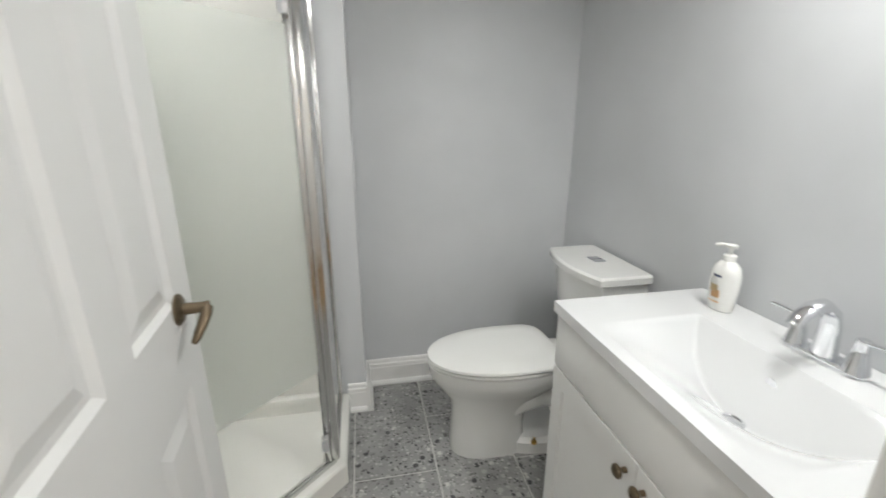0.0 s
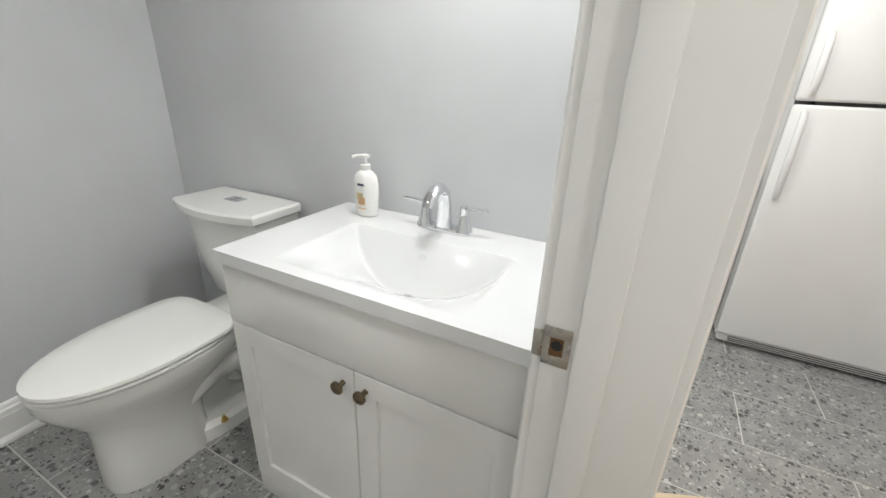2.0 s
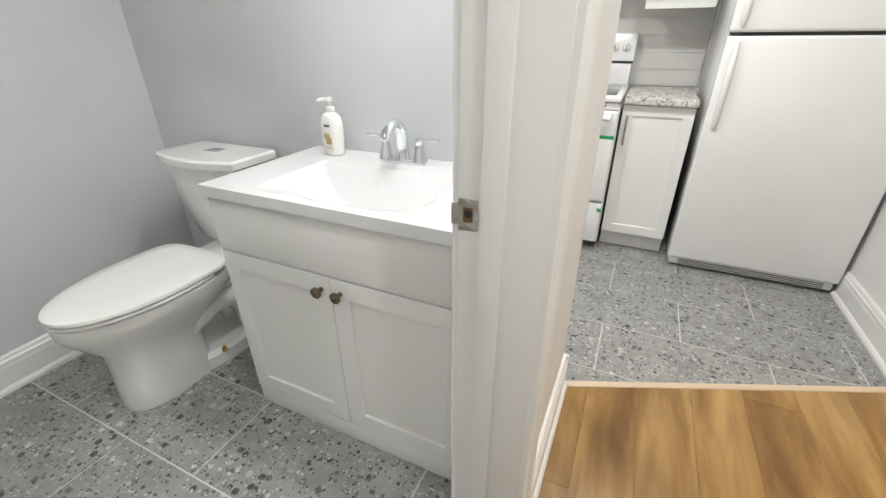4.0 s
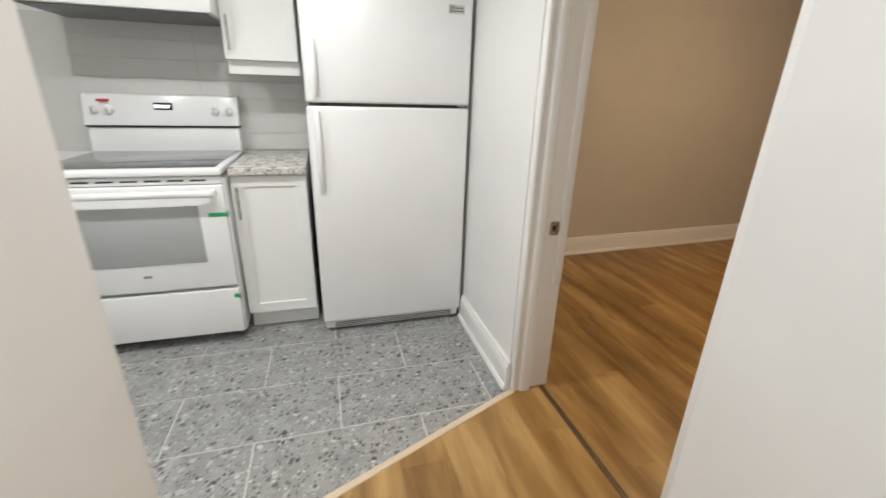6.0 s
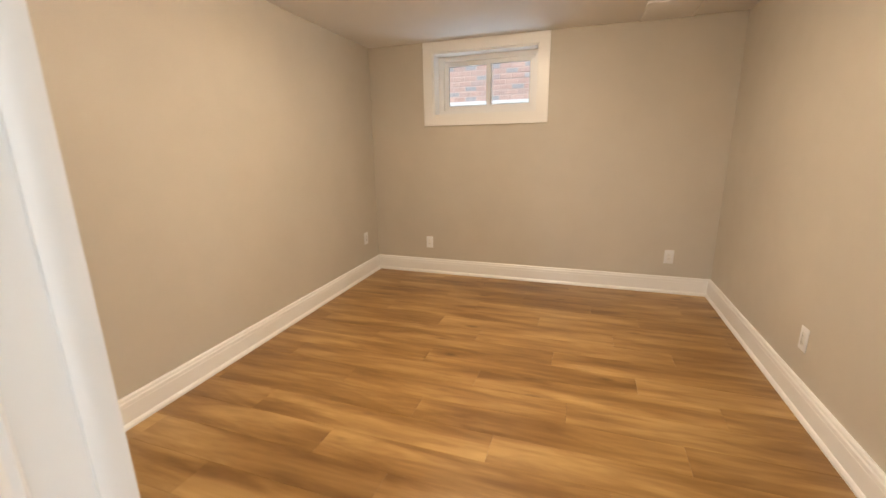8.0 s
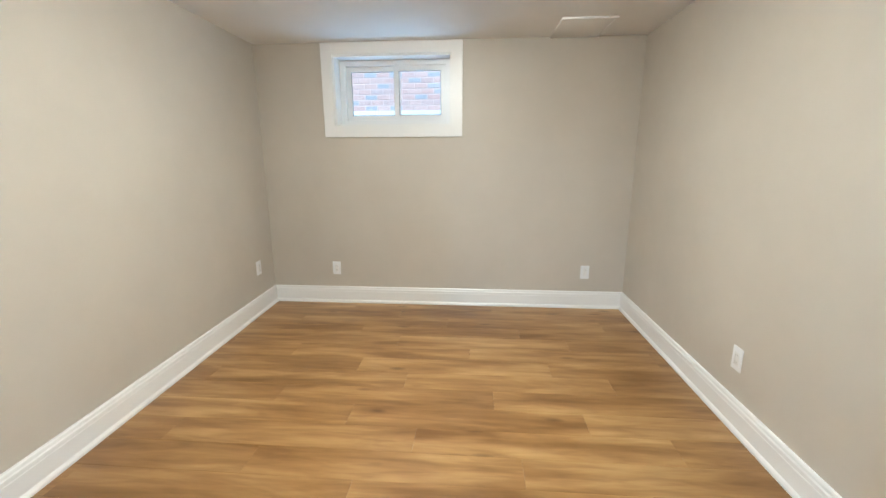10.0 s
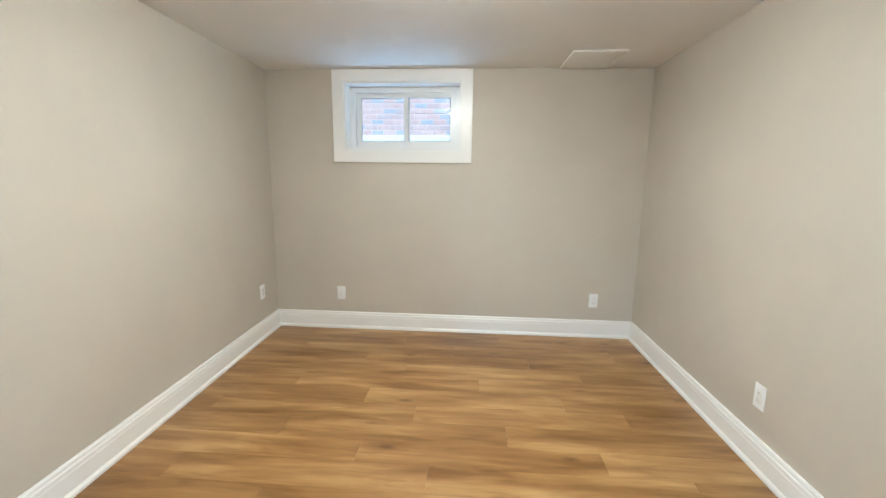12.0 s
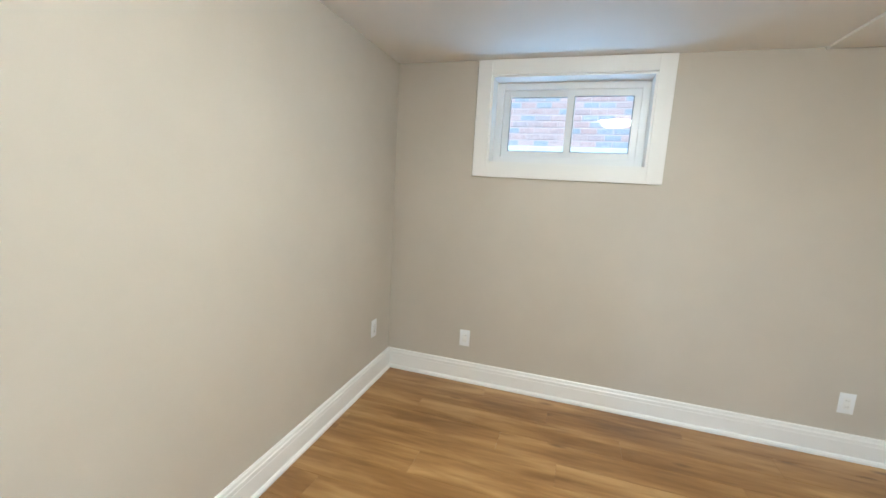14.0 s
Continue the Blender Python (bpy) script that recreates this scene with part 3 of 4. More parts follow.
def bar_handle(parent, x, y, z0, z1):
    part("handle", join(tube([(x - 0.028, y, z0), (x - 0.028, y, z1)], 0.006, 14), tube([(x, y, z0 + 0.02), (x - 0.028, y, z0 + 0.02)], 0.005, 12), tube([(x, y, z1 - 0.02), (x - 0.028, y, z1 - 0.02)], 0.005, 12)), M_STEEL, parent, "brushed nickel bar handle")


def base_cabinet(y0, y1):
    c = thing("base_cabinet", (3.6, (y0 + y1) / 2, 0), "narrow white shaker base cabinet beside the stove", "cabinet")
    part("body", box(3.33, y0, 0.11, KX - 0.004, y1, 0.876, 0.001), M_CAB, c, smooth=False)
    part("toe_kick", box(3.385, y0, 0.0, 3.40, y1, 0.11), M_CAB, c, smooth=False)
    part("side_leg", box(3.40, y0, 0.0, KX - 0.01, y0 + 0.016, 0.11), M_CAB, c, smooth=False)
    d = bevelled_door(c, "door", 3.311, y0 + 0.002, y1 - 0.002, 0.115, 0.872, M_CAB)
    bar_handle(d, 3.311, y1 - 0.03, 0.66, 0.82)


CY0, CY1 = 0.425, 0.782
base_cabinet(CY0, CY1)
single("countertop", box(3.285, CY0 - 0.004, 0.877, KX - 0.003, CY1 + 0.002, 0.915, 0.006, 3), M_COUNTER, "grey and brown speckled stone-look laminate countertop", "countertop", smooth=True)
splash = structure("backsplash", box(KX - 0.006, CY0 - 0.03, 0.916, KX, 2.0, 1.62), M_SPLASH, "pale grey glossy backsplash behind the stove", "backsplash")
structure("trim_backsplash", box(KX - 0.011, CY0 - 0.036, 0.916, KX - 0.0005, CY0 - 0.030, 1.42), M_STEEL, "thin metal edge strip of the backsplash", "edge strip")


def upper_cabinet(y0, y1, z0, valance, label):
    c = thing("wall_cabinet", (3.8, (y0 + y1) / 2, z0), label, "cabinet")
    part("body", box(3.665, y0, z0, KX - 0.008, y1, CEIL - 0.03, 0.001), M_CAB, c, smooth=False)
    if valance:
        part("light_valance", box(3.69, y0 + 0.001, z0 - 0.068, 3.708, y1 - 0.001, z0 - 0.0005, 0.001), M_CAB, c, smooth=False)
        d = bevelled_door(c, "door", 3.646, y0 + 0.002, y1 - 0.002, z0, CEIL - 0.04, M_CAB)
        bar_handle(d, 3.646, y1 - 0.03, z0 + 0.04, z0 + 0.20)
    else:
        m = (y0 + y1) / 2
        for a, b, hy in ((y0 + 0.002, m - 0.001, m - 0.03), (m + 0.001, y1 - 0.002, m + 0.03)):
            d = bevelled_door(c, "door", 3.646, a, b, z0 + 0.002, CEIL - 0.04, M_CAB)
            bar_handle(d, 3.646, hy, z0 + 0.03, z0 + 0.16)


upper_cabinet(CY0, CY1, 1.415, True, "narrow white shaker wall cabinet with a light valance")
upper_cabinet(CY1 + 0.004, 1.58, 1.725, False, "white shaker wall cabinet over the range hood")
upper_cabinet(-0.40, CY0 - 0.004, 1.86, False, "white shaker wall cabinet above the fridge")

hood = thing("range_hood", (3.75, 1.18, 1.6), "white under-cabinet range hood with a dark underside", "range hood")
hood_rim = [(3.50, 1.60), (3.50, 1.66), (3.55, 1.722), (3.982, 1.722), (3.982, 1.60)]
part("shell", prism(hood_rim, lambda u, v: Vector((u, CY1 + 0.006, v)), lambda u, v: Vector((u, 1.578, v)), 0.003), M_ENAMEL, hood)
part("filter", box(3.53, CY1 + 0.03, 1.594, 3.95, 1.55, 1.5995, 0.001), M_GREY, hood, "dark grey mesh filter")
part("switch", box(3.494, 1.2, 1.625, 3.4995, 1.25, 1.64, 0.001), M_GREY, hood)


def stove():
    y0, y1 = 0.795, 1.57
    s = thing("electric_stove", (3.55, (y0 + y1) / 2, 0), "white freestanding electric range with green tape on its door", "stove")
    part("body", box(3.262, y0, 0.05, 3.93, y1, 0.872, 0.004), M_ENAMEL, s)
    for yy in (y0 + 0.05, y1 - 0.05):
        for xx in (3.33, 3.86):
            part("foot", lathe([(0.02, 0), (0.02, 0.05)], (xx, yy, 0), "z", 14), M_GREY, s)
    part("drawer", box(3.225, y0 + 0.004, 0.062, 3.262, y1 - 0.004, 0.312, 0.006, 3), M_ENAMEL, s, "white storage drawer front")
    d = part("oven_door", box(3.222, y0 + 0.004, 0.330, 3.262, y1 - 0.004, 0.848, 0.007, 3), M_ENAMEL, s, "white oven door")
    part("oven_window", box(3.2185, 0.915, 0.470, 3.2225, 1.45, 0.752, 0.0015), M_OVEN, d, "grey tinted oven window")
    part("handle", join(tube([(3.185, y0 + 0.04, 0.815), (3.178, y0 + 0.12, 0.817), (3.176, (y0 + y1) / 2, 0.818), (3.178, y1 - 0.12, 0.817), (3.185, y1 - 0.04, 0.815)], 0.0125, 14, 1.3),
                         box(3.18, y0 + 0.03, 0.800, 3.222, y0 + 0.055, 0.832, 0.005), box(3.18, y1 - 0.055, 0.800, 3.222, y1 - 0.03, 0.832, 0.005)), M_ENAMEL, d, "white door handle")
    part("badge", box(3.2205, 1.165, 0.405, 3.2225, 1.2, 0.418, 0.0005), M_ALU, d)
    trim = part("vent_trim", box(3.232, y0 + 0.004, 0.852, 3.262, y1 - 0.004, 0.888, 0.004), M_ENAMEL, s)
    for k in range(7):
        a = y0 + 0.07 + k * 0.092
        part("vent_slot", box(3.2312, a, 0.866, 3.2325, a + 0.066, 0.874), M_DARK, trim)
    # black filler paints the shade in the slit under the cooktop
    part("gap", box(3.240, y0 + 0.006, 0.8885, 3.3, y1 - 0.006, 0.8915), M_DARK, s)
    part("cooktop", box(3.215, y0 - 0.002, 0.892, 3.93, y1 + 0.002, 0.925, 0.009, 3), M_ENAMEL, s, "white cooktop frame")
    part("glass_top", box(3.262, y0 + 0.03, 0.9252, 3.86, y1 - 0.03, 0.9285, 0.001), M_CERAN, s, "grey ceramic glass cooktop")
    low = [(3.865, 0.926), (3.885, 1.055), (3.93, 1.055), (3.982, 1.05), (3.982, 0.6), (3.94, 0.6), (3.94, 0.926)]
    part("back_riser", prism(low, lambda u, v: Vector((u, y0 + 0.01, v)), lambda u, v: Vector((u, y1 - 0.01, v)), 0.003), M_ENAMEL, s)
    guard = [(3.868, 1.066), (3.905, 1.225), (3.925, 1.234), (3.982, 1.234), (3.982, 1.066)]
    g = part("control_panel", prism(guard, lambda u, v: Vector((u, y0 + 0.002, v)), lambda u, v: Vector((u, y1 - 0.002, v)), 0.005), M_ENAMEL, s, "white control panel")
    # black filler paints the shade in the slit under the control panel
    part("gap", box(3.876, y0 + 0.006, 1.056, 3.98, y1 - 0.006, 1.0655), M_DARK, s)
    for cy in (y0 + 0.055, y0 + 0.125, y1 - 0.125, y1 - 0.055):
        k = part("knob", lathe([(0.026, 0), (0.026, -0.006), (0.021, -0.01), (0.019, -0.026), (0.015, -0.028)], (3.888, cy, 1.145), "x", 28), M_ENAMEL, g, "white control knob")
        part("pointer", box(3.858, cy - 0.003, 1.13, 3.862, cy + 0.003, 1.162, 0.0008), M_GREY, k)
    part("display", box(3.884, 1.135, 1.15, 3.8925, 1.225, 1.188, 0.001), M_DARK, g, "black clock display")
    for k in range(4):
        part("digit_bar", box(3.8825, 1.148 + k * 0.019 + (0.004 if k > 1 else 0), 1.160, 3.8838, 1.159 + k * 0.019 + (0.004 if k > 1 else 0), 1.178), M_DISPLAY, g, "lit clock digit")
    part("sticker", box(3.8745, 1.44, 1.19, 3.899, 1.49, 1.203, 0.0005), M_RED, g, "red sticker")
    part("tape", join(box(3.2208, y0 + 0.004, 0.696, 3.2216, y0 + 0.082, 0.716), box(3.2208, y0 + 0.0028, 0.690, 3.29, y0 + 0.0036, 0.712)), M_TAPE, d, "green masking tape", False)
    part("tape", join(box(3.2238, y0 + 0.004, 0.262, 3.2246, y0 + 0.028, 0.284), box(3.2238, y0 + 0.0028, 0.25, 3.29, y0 + 0.0036, 0.27)), M_TAPE, s, "green masking tape", False)


stove()


def fridge():
    y0, y1 = -0.397, 0.392
    f = thing("refrigerator", (3.6, (y0 + y1) / 2, 0), "white top-freezer refrigerator with a textured finish", "refrigerator")
    part("cabinet", box(3.262, y0 + 0.006, 0.03, 3.93, y1 - 0.006, 1.775, 0.006), M_ENAMEL, f)
    for yy in (y0 + 0.06, y1 - 0.06):
        for xx in (3.32, 3.86):
            part("foot", lathe([(0.022, 0), (0.022, 0.03)], (xx, yy, 0), "z", 14), M_GREY, f)
    g = part("kick_grille", box(3.222, y0 + 0.012, 0.018, 3.262, y1 - 0.012, 0.060, 0.003), M_ENAMEL, f)
    for k in range(3):
        part("grille_slot", box(3.2205, y0 + 0.05, 0.025 + k * 0.011, 3.2225, y1 - 0.06, 0.030 + k * 0.011), M_DARK, g)
    part("gasket", box(3.253, y0 + 0.012, 0.07, 3.2625, y1 - 0.012, 1.765), M_GREY, f)
    for nm, z0, z1, h0, h1 in (("fridge_door", 0.068, 1.207, 0.80, 1.18), ("freezer_door", 1.222, 1.778, 1.25, 1.48)):
        d = part(nm, box(3.195, y0, z0, 3.253, y1, z1, 0.014, 4), M_ENAMEL, f, "white textured door")
        hy = y1 - 0.045
        up = nm == "fridge_door"
        zs = [h0, h0 + 0.03, (h0 + h1) / 2, h1 - 0.03, h1]
        xs = [3.196, 3.184, 3.178, 3.181, 3.194] if up else [3.194, 3.181, 3.178, 3.184, 3.196]
        part("handle", tube([(x, hy, z) for x, z in zip(xs, zs)], [0.010, 0.0135, 0.0145, 0.0135, 0.012], 14, 1.0), M_ENAMEL, d, "white curved handle")
        part("hinge_cap", box(3.2, y0 + 0.004, (z1 + 0.001) if up else z0 - 0.0125, 3.25, y0 + 0.06, (z1 + 0.0125) if up else z0 - 0.001, 0.002), M_ALU, d)
    # black filler paints the shade between the two doors
    part("seam", box(3.21, y0 + 0.06, 1.2075, 3.25, y1 - 0.07, 1.2215), M_DARK, f, smooth=False)
    badge = part("badge", box(3.1925, y0 + 0.045, 1.627, 3.1955, y0 + 0.12, 1.661, 0.001), M_ALU, f, "grey maker's badge")
    for k in range(2):
        part("badge_bar", box(3.1915, y0 + 0.052, 1.634 + 0.012 * k, 3.1928, y0 + 0.113, 1.640 + 0.012 * k), M_GREY, badge)


fridge()

# ---- bathroom: vanity ----
VY0, VY1, VX, VT = 0.945, 1.772, 1.436, 0.845


def vanity():
    v = thing("vanity_cabinet", (1.7, (VY0 + VY1) / 2, 0), "white two-door shaker bathroom vanity with bronze knobs", "vanity")
    fx = VX + 0.014
    part("body", box(fx + 0.02, VY0 + 0.0285, 0.0, BX - 0.003, VY1 - 0.0235, 0.660, 0.001), M_VANITY, v, smooth=False)
    for a in (VY0 + 0.012, VY1 - 0.023):
        part("side_panel", box(fx + 0.02, a, 0.0, BX - 0.003, a + 0.016, VT - 0.034, 0.001), M_VANITY, v, smooth=False)
    part("apron", box(fx, VY0 + 0.012, 0.640, fx + 0.0195, VY1 - 0.006, VT - 0.034, 0.0015), M_VANITY, v, "plain apron panel")
    # grey strips stand in for the shade inside the gaps around the doors
    part("reveal_line", box(fx + 0.0165, VY0 + 0.016, 0.6355, fx + 0.0195, VY1 - 0.016, 0.6395), M_GREY, v, smooth=False)
    part("reveal_line", box(fx + 0.0165, (VY0 + VY1) / 2 - 0.0013, 0.084, fx + 0.0195, (VY0 + VY1) / 2 + 0.0013, 0.634), M_GREY, v, smooth=False)
    part("toe_rail", box(fx + 0.004, VY0 + 0.012, 0.0, fx + 0.0195, VY1 - 0.006, 0.075, 0.001), M_VANITY, v)
    m = (VY0 + VY1) / 2
    for a, b, ky in ((VY0 + 0.014, m - 0.0015, m - 0.032), (m + 0.0015, VY1 - 0.007, m + 0.032)):
        T, rail = 0.019, 0.058
        z0, z1 = 0.082, 0.635
        d = part("door", shaker_ring(fx, T, a, b, z0, z1, rail), M_VANITY, v, "white shaker door", False)
        part("door_panel", box(fx + 0.009, a + rail, z0 + rail, fx + T - 0.002, b - rail, z1 - rail), M_VANITY, d, smooth=False)
        part("knob", lathe([(0.007, 0), (0.006, -0.012), (0.009, -0.016), (0.0165, -0.021), (0.0165, -0.026), (0.012, -0.030), (0.004, -0.0315)], (fx, ky, 0.592), "x", 24), M_BRONZE, d, "antique brass knob")


vanity()


def vanity_top():
    t = thing("bathroom_sink", (1.7, (VY0 + VY1) / 2, VT - 0.034), "white cultured-marble vanity top with a moulded sink", "sink")
    x0, x1, y0, y1 = VX, BX - 0.002, VY0 - 0.002, VY1
    cx, cy = 1.665, (VY0 + VY1) / 2
    nx, ny = 128, 120
    bm = bmesh.new()

    def depth(x, y):
        """Basin with a sloping back face that meets a dished front ramp along a curve."""
        u = abs(y - cy) / 0.25
        if u >= 1 or x <= 1.47 or x >= 1.784:
            return 0.0
        ramp_in = 0.142 * (1 - u * u) * ((x - 1.47) / 0.217) ** 1.15
        back_face = 1.45 * (1.784 - x)
        blend = max(0.014 - abs(ramp_in - back_face), 0.0) / 0.014
        return max(0.0, min(ramp_in, back_face) - blend * blend * 0.0035)
    grid = [[None] * (ny + 1) for _ in range(nx + 1)]
    for i in range(nx + 1):
        for j in range(ny + 1):
            x, y = x0 + (x1 - x0) * i / nx, y0 + (y1 - y0) * j / ny
            grid[i][j] = bm.verts.new((x, y, VT - depth(x, y)))
    for i in range(nx):
        for j in range(ny):
            bm.faces.new((grid[i][j], grid[i + 1][j], grid[i + 1][j + 1], grid[i][j + 1]))
    rim = [grid[i][0] for i in range(nx + 1)] + [grid[nx][j] for j in range(1, ny + 1)] + [grid[i][ny] for i in range(nx - 1, -1, -1)] + [grid[0][j] for j in range(ny - 1, 0, -1)]
    r = 0.004
    prev = rim
    for inset, z in ((-r * 0.3, VT - r * 0.3), (-r * 0.0, VT - r), (0, VT - 0.033)):
        ring = [bm.verts.new((vv.co.x, vv.co.y, z)) for vv in rim]
        for k in range(len(rim)):
            bm.faces.new((prev[k], ring[k], ring[(k + 1) % len(rim)], prev[(k + 1) % len(rim)]))
        prev = ring
    bmesh.ops.recalc_face_normals(bm, faces=bm.faces)
    part("basin", bm, M_BASIN, t)
    part("drain", lathe([(0.026, 0), (0.028, 0.003), (0.022, 0.005), (0.019, 0.002), (0.003, 0.003)], (1.668, cy, VT - 0.132), "z", 28), M_CHROME, t, "chrome drain")
    part("overflow", lathe([(0.012, 0), (0.012, -0.002)], (1.752, cy, VT - 0.045), "x", 18), M_CHROME, t)


vanity_top()


def faucet():
    cy, x, z = (VY0 + VY1) / 2 + 0.0, 1.872, VT
    f = thing("faucet", (x, cy, z), "chrome two-handle bathroom faucet on the vanity top", "faucet")
    part("base_plate", loft([[Vector((x + 0.026 * math.cos(a) * s, cy + (0.086 if abs(math.cos(a)) < 2 else 0) * math.sin(a) * s, z + h)) for a in (2 * math.pi * k / 40 for k in range(40))] for s, h in ((1, 0), (1, 0.010), (0.92, 0.016))]), M_CHROME, f)
    part("spout", loft([[Vector(c) + Vector((dx * w * math.cos(a), h * math.sin(a), dz * w * math.cos(a))) for a in (2 * math.pi * k / 20 for k in range(20))]
                        for c, w, h, dx, dz in (((x, cy, z + 0.014), 0.023, 0.028, 1, 0), ((x, cy, z + 0.04), 0.019, 0.024, 1, 0), ((x - 0.002, cy, z + 0.08), 0.016, 0.021, 1, 0.1), ((x - 0.010, cy, z + 0.112), 0.016, 0.020, 0.8, 0.55),
                                                ((x - 0.034, cy, z + 0.132), 0.015, 0.020, 0.2, 1), ((x - 0.065, cy, z + 0.130), 0.013, 0.019, -0.3, 1), ((x - 0.092, cy, z + 0.112), 0.011, 0.018, -0.75, 0.65), ((x - 0.104, cy, z + 0.094), 0.010, 0.017, -0.9, 0.4))]), M_CHROME, f, "arched chrome spout")
    for s in (-1, 1):
        y = cy + s * 0.062
        h = part("handle", lathe([(0.025, 0.010), (0.022, 0.022), (0.015, 0.052), (0.0115, 0.066), (0.013, 0.071), (0.011, 0.083), (0.004, 0.086)], (x, y, z), "z", 24), M_CHROME, f, "chrome faucet handle")
        part("lever", tube([(x, y, z + 0.077), (x, y + s * 0.02, z + 0.079), (x, y + s * 0.048, z + 0.081), (x, y + s * 0.07, z + 0.080)], [0.008, 0.0055, 0.0062, 0.0075], 14, 0.7), M_CHROME, h)
    part("lift_rod", join(tube([(x + 0.024, cy, z + 0.012), (x + 0.024, cy, z + 0.07)], 0.0025, 10), lathe([(0.003, 0.07), (0.006, 0.075), (0.006, 0.081), (0.002, 0.085)], (x + 0.024, cy, z), "z", 14)), M_CHROME, f)


faucet()


def soap():
    x, y, z = 1.868, 1.630, VT
    b = thing("soap_bottle", (x, y, z), "white hand-soap pump bottle with an orange print", "soap bottle")

    def ring(w, d, h):
        return [Vector((x + 1.1 * d * math.cos(a), y + 1.16 * w * math.sin(a), z + h)) for a in (2 * math.pi * k / 32 for k in range(32))]
    part("bottle", loft([ring(0.027, 0.020, 0.0005), ring(0.031, 0.023, 0.004), ring(0.034, 0.024, 0.03), ring(0.037, 0.025, 0.075), ring(0.036, 0.025, 0.105), ring(0.031, 0.023, 0.126), ring(0.020, 0.017, 0.138), ring(0.013, 0.013, 0.142), ring(0.013, 0.013, 0.146)]), M_BOTTLE, b, "white plastic bottle")
    p = part("pump", lathe([(0.0155, 0.144), (0.016, 0.158), (0.013, 0.161), (0.006, 0.162), (0.005, 0.178), (0.013, 0.179), (0.014, 0.187), (0.006, 0.190)], (x, y, z), "z", 24), M_BOTTLE, b, "white pump head")
    part("nozzle", tube([(x, y, z + 0.184), (x - 0.012, y + 0.022, z + 0.184), (x - 0.018, y + 0.034, z + 0.180)], [0.006, 0.005, 0.004], 12), M_BOTTLE, p)

    def face(name, y0, y1, z0, z1, mat, label, off=0.0006):
        bm = bmesh.new()
        cols = 6
        rows = []
        for zz in (z0, z1):
            w = 0.0425
            d = 0.0278
            rows.append([bm.verts.new((x - d * math.sqrt(max(0, 1 - ((y0 + (y1 - y0) * k / cols) / w) ** 2)) - off, y + y0 + (y1 - y0) * k / cols, z + zz)) for k in range(cols + 1)])
        for k in range(cols):
            bm.faces.new((rows[0][k], rows[0][k + 1], rows[1][k + 1], rows[1][k]))
        bmesh.ops.solidify(bm, geom=list(bm.faces), thickness=0.0003)
        part(name, bm, mat, b, label)
    face("logo_mark", -0.012, 0.013, 0.098, 0.105, M_INK, "dark blue maker's mark")
    face("print", -0.014, 0.012, 0.040, 0.062, M_ORANGE, "orange flower print")
    face("print", -0.007, 0.018, 0.056, 0.076, M_GOLD, "pale gold print")
    face("print", -0.016, 0.016, 0.026, 0.030, M_ORANGE, "orange text bar")


soap()


